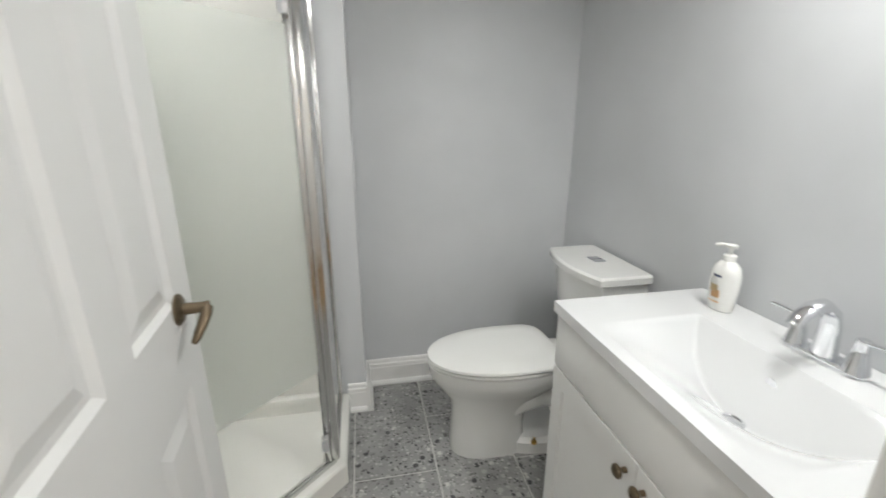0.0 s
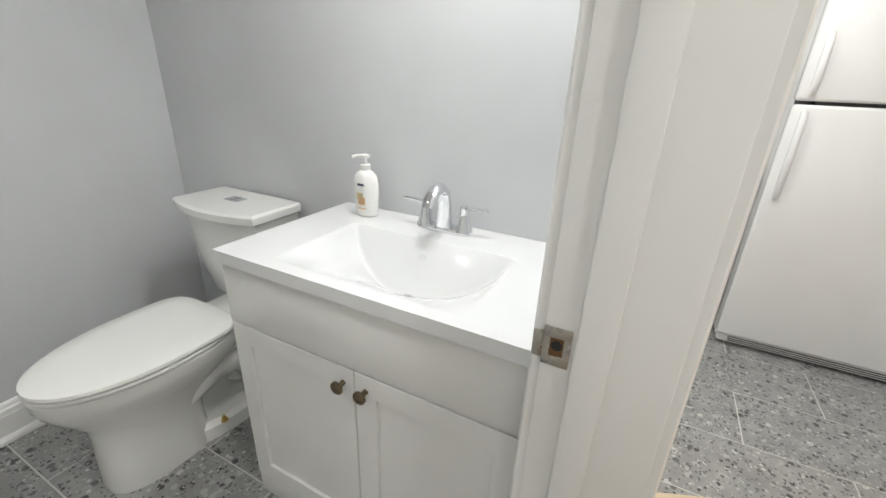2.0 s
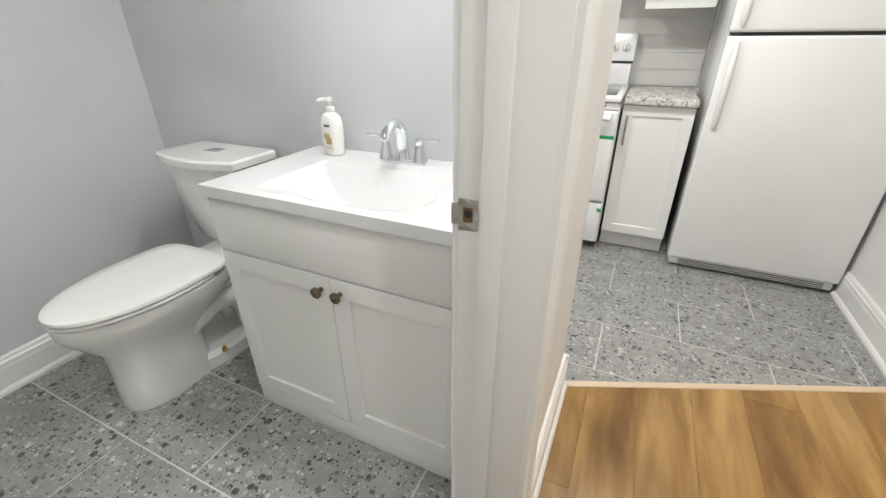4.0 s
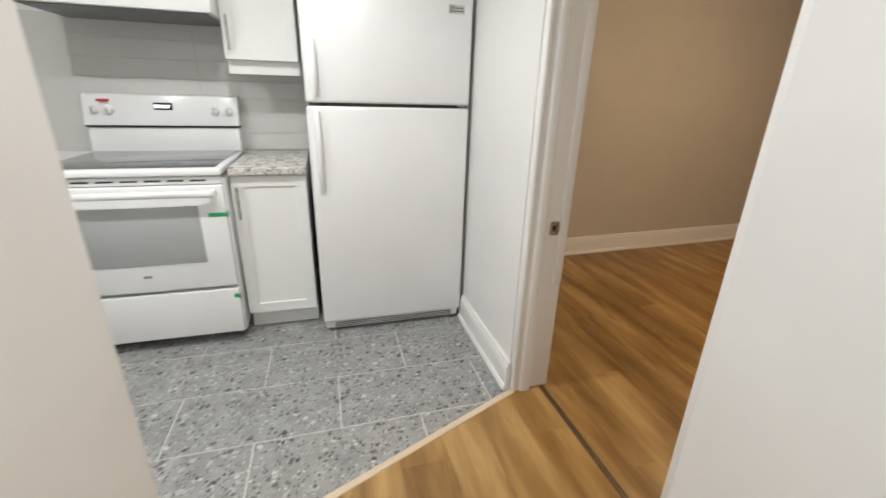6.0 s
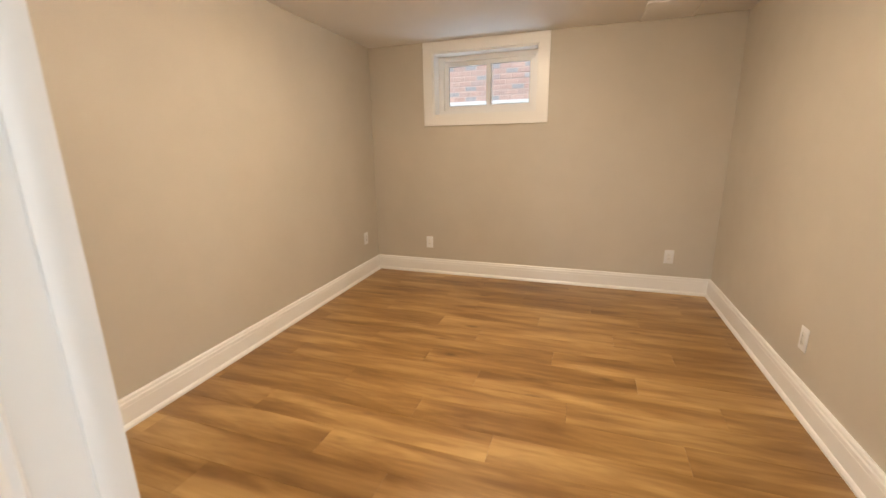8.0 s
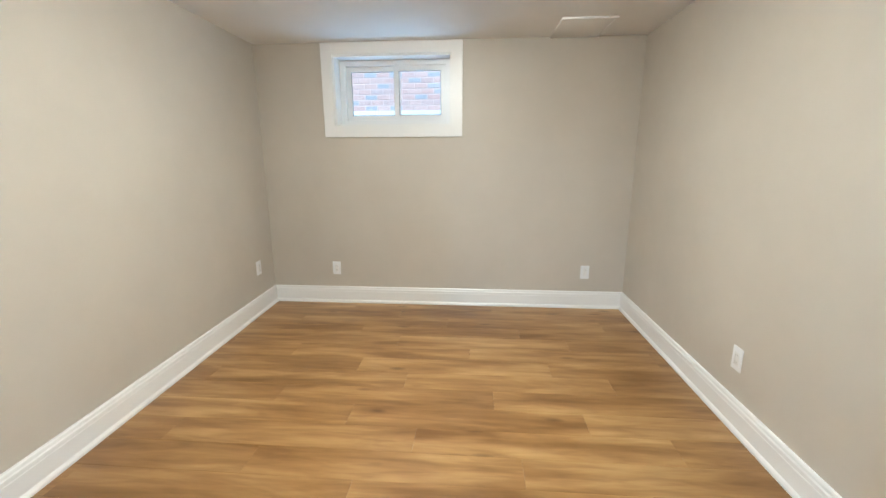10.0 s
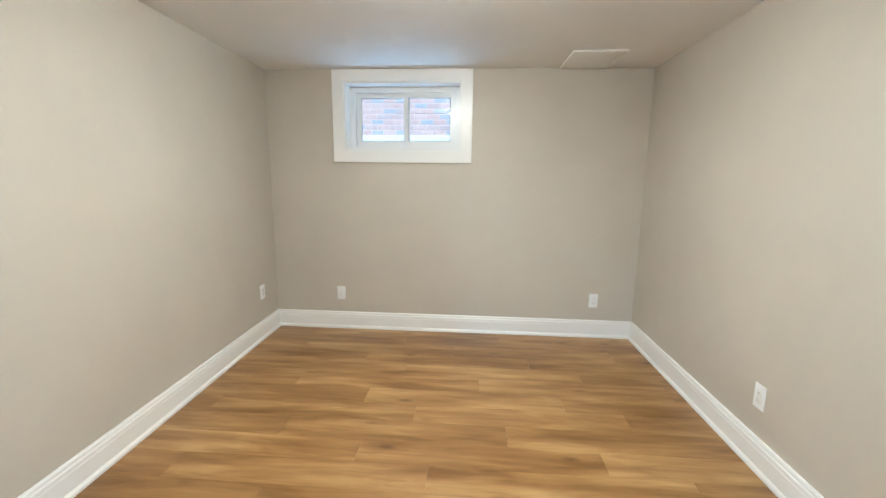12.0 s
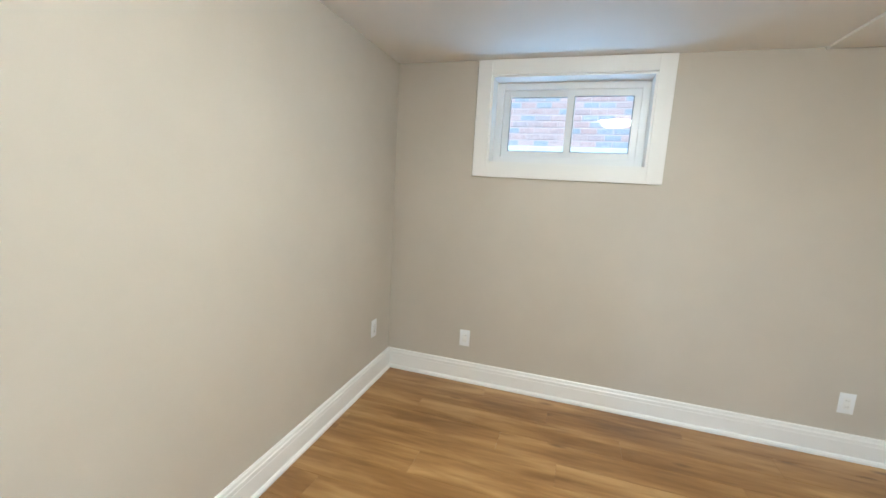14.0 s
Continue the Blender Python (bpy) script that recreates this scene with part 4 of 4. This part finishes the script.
# ---- bathroom: toilet ----
def toilet():
    cy = 2.19
    t = thing("toilet", (1.5, cy, 0), "white two-piece porcelain toilet with its lid closed", "toilet")

    def egg(front, back, half, z, n=48, power=2.0, square=0.0):
        """An elongated outline: x from front (towards the room) to back, with the widest place nearer the back."""
        out = []
        mid = back - (back - front) * 0.40
        for k in range(n):
            a = 2 * math.pi * k / n
            c, s = math.cos(a), math.sin(a)
            L = (mid - front) if c > 0 else (back - mid)
            e = 2 / (power if c > 0 else max(power, square))
            sx = abs(c) ** e * (1 if c > 0 else -1)
            sy = abs(s) ** e * (1 if s > 0 else -1)
            out.append(Vector((mid - L * sx, cy + half * sy, z)))
        return out
    part("bowl", loft([egg(1.210, 1.54, 0.112, 0.0, 48, 2.6), egg(1.208, 1.54, 0.114, 0.02, 48, 2.6), egg(1.214, 1.53, 0.108, 0.10, 48, 2.5), egg(1.216, 1.54, 0.108, 0.20, 48, 2.4), egg(1.205, 1.60, 0.118, 0.255, 48, 2.2), egg(1.165, 1.68, 0.150, 0.305), egg(1.134, 1.73, 0.176, 0.350), egg(1.122, 1.73, 0.185, 0.380), egg(1.120, 1.73, 0.187, 0.412), egg(1.128, 1.725, 0.180, 0.417)]), M_CHINA, t, "white porcelain bowl and pedestal")
    for s in (-1, 1):
        part("trapway", tube([(1.42, cy + s * 0.055, 0.16), (1.49, cy + s * 0.066, 0.225), (1.57, cy + s * 0.072, 0.262), (1.65, cy + s * 0.072, 0.255), (1.71, cy + s * 0.066, 0.20), (1.74, cy + s * 0.058, 0.12), (1.75, cy + s * 0.05, 0.04)], [0.034, 0.046, 0.052, 0.053, 0.051, 0.05, 0.05], 20), M_CHINA, t, "moulded trapway bulge")
    part("foot_flange", loft([egg(1.42, 1.86, 0.128, 0.0, 48, 3), egg(1.425, 1.858, 0.126, 0.05, 48, 3), egg(1.44, 1.85, 0.108, 0.068, 48, 3)]), M_CHINA, t)
    part("deck", box(1.60, cy - 0.115, 0.30, 1.90, cy + 0.115, 0.418, 0.03, 4), M_CHINA, t)
    part("seat", loft([egg(1.128, 1.655, 0.182, 0.4225, 48, 2.0, 3.2), egg(1.118, 1.66, 0.190, 0.4255, 48, 2.0, 3.2), egg(1.120, 1.66, 0.188, 0.432, 48, 2.0, 3.2), egg(1.13, 1.655, 0.182, 0.435, 48, 2.0, 3.2)]), M_SEAT, t, "white toilet seat")
    lid = part("lid", loft([egg(1.126, 1.65, 0.183, 0.4385, 48, 2.05, 5.0), egg(1.116, 1.655, 0.191, 0.442, 48, 2.05, 5.0), egg(1.118, 1.655, 0.189, 0.452, 48, 2.05, 5.0), egg(1.14, 1.645, 0.178, 0.459, 48, 2.05, 5.0), egg(1.22, 1.60, 0.125, 0.462, 48, 2.05, 5.0)]), M_SEAT, t, "closed white lid")
    for s in (-1, 1):
        part("lid_hinge", tube([(1.652, cy + s * 0.05, 0.438), (1.652, cy + s * 0.1, 0.438)], 0.012, 14), M_SEAT, lid)

    def tank(w0, x0, z, bow):
        ring = []
        for k in range(17):
            a = -1 + 2 * k / 16
            ring.append(Vector((x0 - bow * (1 - a * a), cy - w0 * a, z)))
        ring += [Vector((1.925, cy - w0, z)), Vector((1.925, cy + w0, z))]
        return ring
    part("tank", loft([tank(0.150, 1.80, 0.412, 0.02), tank(0.168, 1.775, 0.45, 0.028), tank(0.182, 1.752, 0.60, 0.033), tank(0.196, 1.738, 0.772, 0.036)]), M_CHINA, t, "white porcelain cistern")
    tl = part("tank_lid", loft([tank(0.200, 1.732, 0.774, 0.038), tank(0.212, 1.716, 0.782, 0.042), tank(0.213, 1.715, 0.806, 0.042), tank(0.205, 1.722, 0.814, 0.042)]), M_CHINA, t, "white cistern lid")
    part("flush_button", box(1.795, cy - 0.035, 0.8135, 1.845, cy + 0.035, 0.818, 0.002), M_CHROME, tl, "chrome dual flush button")
    part("button_split", box(1.796, cy - 0.0012, 0.818, 1.844, cy + 0.0012, 0.8186), M_DARK, tl)
    for s in (-1, 1):
        part("floor_bolt", join(lathe([(0.012, 0.052), (0.012, 0.058), (0.004, 0.060), (0.004, 0.078)], (1.55, cy + s * 0.118, 0.0), "z", 16), box(1.543, cy + s * 0.118 - 0.006, 0.062, 1.557, cy + s * 0.118 + 0.006, 0.069, 0.001)), M_BRASS, t, "brass floor bolt")


toilet()


# ---- bathroom: corner shower ----
def shower():
    s = thing("shower_enclosure", (0.3, 2.1, 0), "neo-angle corner shower with frosted glass and aluminium posts", "shower", kind="")
    X0, Y1 = -0.195, 2.505
    P1, P2, P3, P4 = (0.735, Y1), (0.735, 2.085), (0.285, 1.635), (X0, 1.635)

    def ring(off, z):
        """The pan's outline, off metres beyond the glass line."""
        k = off * 0.414
        return [Vector((X0, Y1, z)), Vector((P1[0] + off, Y1, z)), Vector((P2[0] + off, P2[1] - k, z)), Vector((P3[0] + k, P3[1] - off, z)), Vector((X0, P4[1] - off, z))]

    def inner(off, z):
        k = off * 0.414
        return [Vector((X0 + 0.04, Y1 - 0.04, z)), Vector((P1[0] - off, Y1 - 0.04, z)), Vector((P2[0] - off, P2[1] + k, z)), Vector((P3[0] - k, P3[1] + off, z)), Vector((X0 + 0.04, P4[1] + off, z))]
    part("pan", loft([ring(0.045, 0.0), ring(0.045, 0.085), ring(0.038, 0.095), inner(0.03, 0.095), inner(0.045, 0.085), inner(0.055, 0.045), [p.lerp(Vector((0.25, 2.1, 0.04)), 0.8) for p in inner(0.055, 0.04)]]), M_ACRYLIC, s, "white acrylic shower pan with a raised threshold", False)
    part("surround", join(box(X0, Y1 - 0.012, 0.095, P1[0] - 0.035, Y1 - 0.001, 2.1, 0.002), box(X0 + 0.001, 1.66, 0.095, X0 + 0.012, Y1 - 0.013, 2.1, 0.002), box(X0 + 0.012, Y1 - 0.30, 0.095, X0 + 0.10, Y1 - 0.012, 0.50, 0.02), box(X0 + 0.10, Y1 - 0.055, 0.096, P1[0] - 0.05, Y1 - 0.012, 0.135, 0.008)), M_ACRYLIC, s, "white acrylic wall surround")
    TOP = 1.93

    def rail(a, b, z0, z1, w, name, parent=s):
        d = Vector((b[0] - a[0], b[1] - a[1], 0)).normalized()
        n = Vector((-d.y, d.x, 0)) * w / 2
        A, B = Vector((*a, 0)), Vector((*b, 0))
        rect = lambda z: [A - n + Vector((0, 0, z)), B - n + Vector((0, 0, z)), B + n + Vector((0, 0, z)), A + n + Vector((0, 0, z))]
        bm = loft([rect(z0), rect(z1)])
        bmesh.ops.bevel(bm, geom=list(bm.edges), offset=min(w, z1 - z0) * 0.12, segments=1, affect="EDGES")
        return part(name, bm, M_ALU, parent, "polished aluminium " + name.replace("_", " "))

    def pane(a, b, z0, z1, mat, name, label):
        d = Vector((b[0] - a[0], b[1] - a[1], 0)).normalized()
        n = Vector((-d.y, d.x, 0)) * 0.0025
        A, B = Vector((*a, 0)), Vector((*b, 0))
        rect = lambda z: [A - n + Vector((0, 0, z)), B - n + Vector((0, 0, z)), B + n + Vector((0, 0, z)), A + n + Vector((0, 0, z))]
        ob = part(name, loft([rect(z0), rect(z1)]), mat, s, label, False)
        ob.visible_shadow = False
    for a, b in ((P1, P2), (P2, P3), (P3, P4)):
        rail(a, b, 0.096, 0.118, 0.028, "bottom_rail")
        rail(a, b, TOP - 0.035, TOP, 0.032, "top_rail")
    for nm, p, r in (("corner_post", P2, 0.020), ("corner_post", P3, 0.020), ("wall_channel", (P1[0], Y1 - 0.012), 0.012), ("wall_channel", (X0 + 0.02, P4[1]), 0.012)):
        part(nm, join(box(p[0] - r, p[1] - r, 0.118, p[0] + r, p[1] + r, TOP - 0.035, 0.004), box(p[0] - r - 0.012, p[1] - r - 0.010, 0.118, p[0] - r * 0.4, p[1] - r * 0.3, TOP - 0.035, 0.004)) if r > 0.015 else box(p[0] - r, p[1] - r, 0.118, p[0] + r, p[1] + r, TOP - 0.035, 0.003), M_ALU, s, "polished aluminium post")
    pane((P1[0], Y1 - 0.025), (P2[0], P2[1] + 0.02), 0.118, TOP - 0.035, M_GLASS, "side_glass", "clear glass side panel")
    da = (P2[0] - 0.022, P2[1] - 0.022), (P3[0] + 0.022, P3[1] + 0.022)
    pane(*da, 0.120, 0.51, M_GLASS, "door_glass_lower", "clear lower band of the glass door")
    pane(*da, 0.51, 1.61, M_FROST, "door_glass_frosted", "frosted band of the glass door")
    pane(*da, 1.61, TOP - 0.037, M_GLASS, "door_glass_upper", "clear upper band of the glass door")
    pane((P3[0] - 0.02, P3[1]), (P4[0] + 0.03, P4[1]), 0.118, TOP - 0.035, M_FROST, "side_glass_frosted", "frosted glass side panel")
    u = Vector((P2[0] - P3[0], P2[1] - P3[1], 0)).normalized()
    for z in (0.22, 1.66):
        c = Vector((P2[0], P2[1], z)) - u * 0.05 + Vector((0.012, -0.012, 0))
        part("pivot_hinge", box(c.x - 0.014, c.y - 0.014, z - 0.03, c.x + 0.014, c.y + 0.014, z + 0.03, 0.004), M_CHROME, s, "chrome door pivot")


shower()

# ---- bedroom: window ----
win = thing("window_1", ((WX0 + WX1) / 2, BEDB, WZ0), "small white sliding basement window with flat casing", "window", kind="structure")
cw = 0.092
part("casing", join(box(WX0 - cw, BEDB, WZ0 - cw, WX0, BEDB + 0.019, CEIL - 0.003, 0.0015), box(WX1, BEDB, WZ0 - cw, WX1 + cw, BEDB + 0.019, CEIL - 0.003, 0.0015),
                    box(WX0, BEDB, WZ0 - cw, WX1, BEDB + 0.019, WZ0, 0.0015), box(WX0, BEDB, WZ1, WX1, BEDB + 0.019, CEIL - 0.003, 0.0015)), M_TRIM, win, "flat white casing", False)
RY = BEDB - 0.15
part("reveal", join(box(WX0, RY, WZ0, WX0 + 0.012, BEDB + 0.002, WZ1), box(WX1 - 0.012, RY, WZ0, WX1, BEDB + 0.002, WZ1), box(WX0 + 0.012, RY, WZ0, WX1 - 0.012, BEDB + 0.002, WZ0 + 0.012), box(WX0 + 0.012, RY, WZ1 - 0.012, WX1 - 0.012, BEDB + 0.002, WZ1)), M_TRIM, win, "white painted deep reveal", False)
fw = 0.06


def rect_frame(x0, x1, z0, z1, w, y0, y1, mat, parent, name, label=""):
    return part(name, join(box(x0, y0, z0, x0 + w, y1, z1, 0.002), box(x1 - w, y0, z0, x1, y1, z1, 0.002), box(x0 + w, y0, z0, x1 - w, y1, z0 + w, 0.002), box(x0 + w, y0, z1 - w, x1 - w, y1, z1, 0.002)), mat, parent, label, False)


fx0, fx1, fz0, fz1 = WX0 + 0.012, WX1 - 0.012, WZ0 + 0.012, WZ1 - 0.012
rect_frame(fx0, fx1, fz0, fz1, 0.045, RY - 0.07, RY + 0.004, M_VINYL, win, "window_frame", "white vinyl frame")
mx = 2.955
gz0, gz1 = 1.655, 2.045
for nm, a, b, y in (("fixed_sash", mx - 0.025, fx1 - 0.045, RY - 0.05), ("sliding_sash", fx0 + 0.045, mx + 0.025, RY - 0.022)):
    sa = rect_frame(a, b, fz0 + 0.045, fz1 - 0.045, 0.042, y - 0.012, y + 0.012, M_VINYL, win, nm, "white vinyl sash")
    rect_frame(a + 0.042, b - 0.042, fz0 + 0.087, fz1 - 0.087, 0.004, y - 0.004, y + 0.0065, M_GREY, sa, "gasket", "dark glazing gasket")
    g = part("pane", box(a + 0.042, y - 0.002, fz0 + 0.087, b - 0.042, y + 0.002, fz1 - 0.087), M_GLASS, sa, "clear window pane", False)
    g.visible_shadow = False
part("sash_latch", box(mx - 0.012, RY - 0.0095, 1.84, mx + 0.006, RY + 0.001, 1.90, 0.002), M_VINYL, win)

# ---- outside the window ----
structure("ground", box(-60, -60, 1.30, 60, BEDB - 0.31, 1.42), M_SOIL, "gravelly ground outside the window", "ground")
neighbour = thing("neighbour_house", (3, -6.3, 1.42), "red brick side wall of the house next door", "house", kind="structure")
part("foundation", box(-4, -6.6, 1.42, 10, -6.28, 1.90, 0.004), M_PARGE, neighbour, "pale parged foundation", False)
part("wall", box(-4, -6.6, 1.90, 10, -6.305, 6.0), M_MORTAR, neighbour, "pale mortar bed", False)

# ---- bedroom: fittings ----
def outlet(x, y, z, normal, label):
    """A blank white wall plate that faces the room."""
    o = thing("wall_outlet", (x, y, z), label, "outlet", "bedroom outlets")
    nx, ny = normal
    tx, ty = -ny, nx

    def slab(w, h, d0, d1, dz=0.0, bevel=0.0015):
        xs = sorted((x + tx * -w + nx * d0, x + tx * w + nx * d1))
        ys = sorted((y + ty * -w + ny * d0, y + ty * w + ny * d1))
        return box(xs[0], ys[0], z - h + dz, xs[1], ys[1], z + h + dz, bevel)
    p = part("plate", slab(0.037, 0.060, 0.0, 0.005), M_VINYL, o)
    part("receptacle", slab(0.0165, 0.033, 0.005, 0.0075), M_SEAT, o)
    for dz in (-0.018, 0.018):
        for dt in (-0.006, 0.006):
            xs = sorted((x + tx * (dt - 0.001) + nx * 0.0076, x + tx * (dt + 0.001) + nx * 0.0079))
            ys = sorted((y + ty * (dt - 0.001) + ny * 0.0076, y + ty * (dt + 0.001) + ny * 0.0079))
            part("slot", box(xs[0], ys[0], z + dz - 0.004, xs[1], ys[1], z + dz + 0.004), M_GREY, o, smooth=False)
    for dz in (-0.048, 0.048):
        part("screw", box(*[q for q in (min(x + nx * 0.005, x + nx * 0.0055) - abs(tx) * 0.002, min(y + ny * 0.005, y + ny * 0.0055) - abs(ty) * 0.002, z + dz - 0.002)], *[q for q in (max(x + nx * 0.005, x + nx * 0.0055) + abs(tx) * 0.002, max(y + ny * 0.005, y + ny * 0.0055) + abs(ty) * 0.002, z + dz + 0.002)]), M_VINYL, o, smooth=False)


outlet(3.528, BEDB, 0.325, (0, 1), "white outlet plate on the bedroom's window wall")
outlet(1.301, BEDB, 0.325, (0, 1), "white outlet plate low on the window wall")
outlet(BEDL - 0.0094, -3.982, 0.39, (-1, 0), "white outlet plate near the bedroom corner")
outlet(BEDR, -2.662, 0.345, (1, 0), "white outlet plate on the bedroom side wall")

hatch = thing("ceiling_hatch", (1.45, -4.03, CEIL - 0.01), "white flush access panel in the bedroom ceiling", "access panel")
part("frame", join(box(1.33, -3.80, CEIL - 0.014, 1.70, -3.785, CEIL, 0.002), box(1.685, -4.26, CEIL - 0.014, 1.70, -3.80, CEIL, 0.002), box(1.33, -4.26, CEIL - 0.014, 1.345, -3.80, CEIL, 0.002)), M_CEIL, hatch)
part("panel", box(1.347, -4.26, CEIL - 0.009, 1.683, -3.802, CEIL - 0.0005, 0.002), M_CEIL, hatch)

dome = thing("ceiling_light", (2.55, -2.35, CEIL), "round flush ceiling light with a glowing glass dome", "ceiling light")
part("pan", lathe([(0.165, 0), (0.168, -0.008), (0.16, -0.018)], (2.55, -2.35, CEIL), "z", 48), M_STEEL, dome, "nickel rim")
part("dome", lathe([(0.158, -0.018), (0.152, -0.045), (0.125, -0.068), (0.07, -0.08), (0.01, -0.084)], (2.55, -2.35, CEIL), "z", 48), M_DOME, dome, "lit glass dome")

sconce_bar = thing("vanity_light", (BX, 1.235, 2.10), "chrome two-bulb wall light over the vanity, lit", "wall light")
part("back_plate", box(BX - 0.022, 1.06, 2.135, BX - 0.001, 1.41, 2.205, 0.006), M_CHROME, sconce_bar, "chrome back plate")
for bx, by, bz in VANITY_BULBS:
    part("arm", tube([(BX - 0.02, by, bz + 0.07), (bx + 0.03, by, bz + 0.078), (bx, by, bz + 0.072), (bx, by, bz + 0.05)], 0.009, 14), M_CHROME, sconce_bar)
    part("shade", lathe([(0.014, 0.06), (0.022, 0.058), (0.036, 0.035), (0.043, 0.004), (0.046, -0.002), (0.044, 0.0025), (0.034, 0.033), (0.012, 0.05)], (bx, by, bz), "z", 28), M_CHROME, sconce_bar, "chrome bell shade")
    part("bulb", lathe([(0.010, 0.045), (0.030, 0.026), (0.034, 0.012), (0.030, 0.006), (0.004, 0.004)], (bx, by, bz), "z", 24), M_LAMP, sconce_bar, "lit bulb")

# unseen fittings made up to carry the added pot lamps
for px, py, watts in FILL_POTS:
    p = thing("added_downlight", (px, py, CEIL), "round white recessed ceiling light, lit, added out of view", "recessed light", "recessed ceiling lights")
    part("trim_ring", lathe([(0.05, -0.0005), (0.052, -0.006), (0.075, -0.006), (0.078, -0.0005)], (px, py, CEIL), "z", 36), M_TRIM, p)
    part("lens", lathe([(0.05, -0.001), (0.05, -0.004)], (px, py, CEIL), "z", 36), M_LAMP, p, "lit lens")

# ---- floor strips ----
A, B = Vector((2.003, HY - 0.022)), Vector((2.508, KY - 0.012))
d = (B - A).normalized()
n = Vector((-d.y, d.x))
strip_outline = [(-0.016, -0.002), (-0.013, 0.004), (-0.004, 0.0065), (0.004, 0.0065), (0.013, 0.004), (0.016, -0.002)]
structure("trim_threshold", prism(strip_outline, lambda u, v: Vector((A.x + n.x * u, A.y + n.y * u, v)), lambda u, v: Vector((B.x + n.x * u, B.y + n.y * u, v))), M_STRIP, "pale oak strip between the tiles and the planks", "threshold")
structure("trim_doorway", prism(strip_outline, lambda u, v: Vector((DL + 0.002, -0.578 + u * 0.8, v)), lambda u, v: Vector((DR - 0.011, -0.578 + u * 0.8, v))), M_DARKSTRIP, "dark bronze strip across the bedroom doorway", "threshold")

# ---- pieces: bricks, planks and tiles ----
def shared(name, bm, mat):
    return mesh_of(name, bm, mat)


def piece(name, me, parent, loc):
    ob = new(name, me)
    ob.parent = parent
    ob.location = Vector(loc) - BASE.get(parent, Vector())
    return ob


brick_mesh = shared("brick", box(-0.0785, -0.02, -0.0285, 0.0785, 0.012, 0.0285, 0.004, 1), M_BRICK)
rng = random.Random(4)
for r in range(12):
    for k in range(17):
        piece("brick", brick_mesh, neighbour, (1.5 + k * 0.165 + (r % 2) * 0.082, -6.314 + rng.uniform(-0.002, 0.002), 1.935 + r * 0.068))


def clipped(x0, y0, x1, y1, cuts, z0, z1):
    """A slab cut back to the inner side of the lines in cuts: (point, normal that points outward)."""
    bm = box(x0, y0, z0, x1, y1, z1)
    for co, no in cuts:
        bmesh.ops.bisect_plane(bm, geom=list(bm.verts) + list(bm.edges) + list(bm.faces), plane_co=co, plane_no=no, clear_outer=True)
        cut_edges = [e for e in bm.edges if e.is_boundary]
        if cut_edges:
            bmesh.ops.holes_fill(bm, edges=cut_edges)
    return bm


side = Vector((n.x, n.y, 0))
if side.dot(Vector((1, 0, 0))) < 0:
    side = -side
on_line = Vector((A.x, A.y, 0))
rng = random.Random(9)


def planks(x0, x1, y0, y1, cut):
    W, L, G = 0.178, 1.22, 0.0006
    y = y0
    row = 0
    while y < y1 - 0.005:
        ya, yb = y + G / 2, min(y + W, y1) - G / 2
        x = x0 - L * ((row * 0.37 + rng.uniform(0, 0.12)) % 1.0)
        while x < x1:
            xa, xb = max(x + G / 2, x0), min(x + L - G / 2, x1)
            if xb - xa > 0.01:
                cuts = [(on_line, side)] if cut and xb > 1.95 else []
                bm = clipped(xa, ya, xb, yb, cuts, -0.0035, 0.0)
                if len(bm.faces) > 3:
                    top = [e for e in bm.edges if all(v.co.z > -0.001 for v in e.verts)]
                    c = Vector(((xa + xb) / 2, (ya + yb) / 2, 0))
                    bmesh.ops.bevel(bm, geom=top, offset=0.0004, segments=1, affect="EDGES")
                    bmesh.ops.translate(bm, verts=bm.verts, vec=-c)
                    piece("plank", mesh_of("plank", bm, M_WOOD), floor_wood, c)
                else:
                    bm.free()
            x += L
        y += W
        row += 1


planks(BEDR, BEDL, BEDB, -0.58, False)
planks(-1.3, 2.52, -0.576, HY, True)


def tiles(x0, x1, y0, y1, ox, oy, cut):
    W, L, G = 0.332, 0.652, 0.005
    i = math.floor((x0 - ox) / W)
    while ox + i * W < x1:
        xa, xb = max(ox + i * W + G / 2, x0), min(ox + (i + 1) * W - G / 2, x1)
        j = math.floor((y0 - oy) / L) - 1
        off = 0.0 if i % 2 == 0 else L / 2
        while oy + off + j * L < y1:
            ya, yb = max(oy + off + j * L + G / 2, y0), min(oy + off + (j + 1) * L - G / 2, y1)
            if xb - xa > 0.012 and yb - ya > 0.012:
                bm = clipped(xa, ya, xb, yb, [(on_line, -side)] if cut and xa < 2.56 else [], -0.002, 0.0)
                if len(bm.faces) > 3:
                    c = Vector(((xa + xb) / 2, (ya + yb) / 2, 0))
                    top = [e for e in bm.edges if all(v.co.z > -0.001 for v in e.verts)]
                    bmesh.ops.bevel(bm, geom=top, offset=0.001, segments=1, affect="EDGES")
                    bmesh.ops.translate(bm, verts=bm.verts, vec=-c)
                    piece("tile", mesh_of("tile", bm, M_TILE), floor_tile, c)
                else:
                    bm.free()
            j += 1
        i += 1


tiles(1.99, KX, KY, 2.7, 2.135, 0.01, True)
tiles(-0.2, BX, HY + 0.0005, BY, 1.465, 1.41, False)


tile_mesh = shared("tile", box(-0.0035, -0.299, -0.0485, 0, 0.299, 0.0485, 0.0008, 1), M_SPLASH)
for r in range(7):
    for k in range(3):
        yy = CY0 + 0.27 + k * 0.6
        if yy + 0.299 < 2.1:
            piece("tile", tile_mesh, splash, (KX - 0.0062, yy, 0.9665 + r * 0.1))
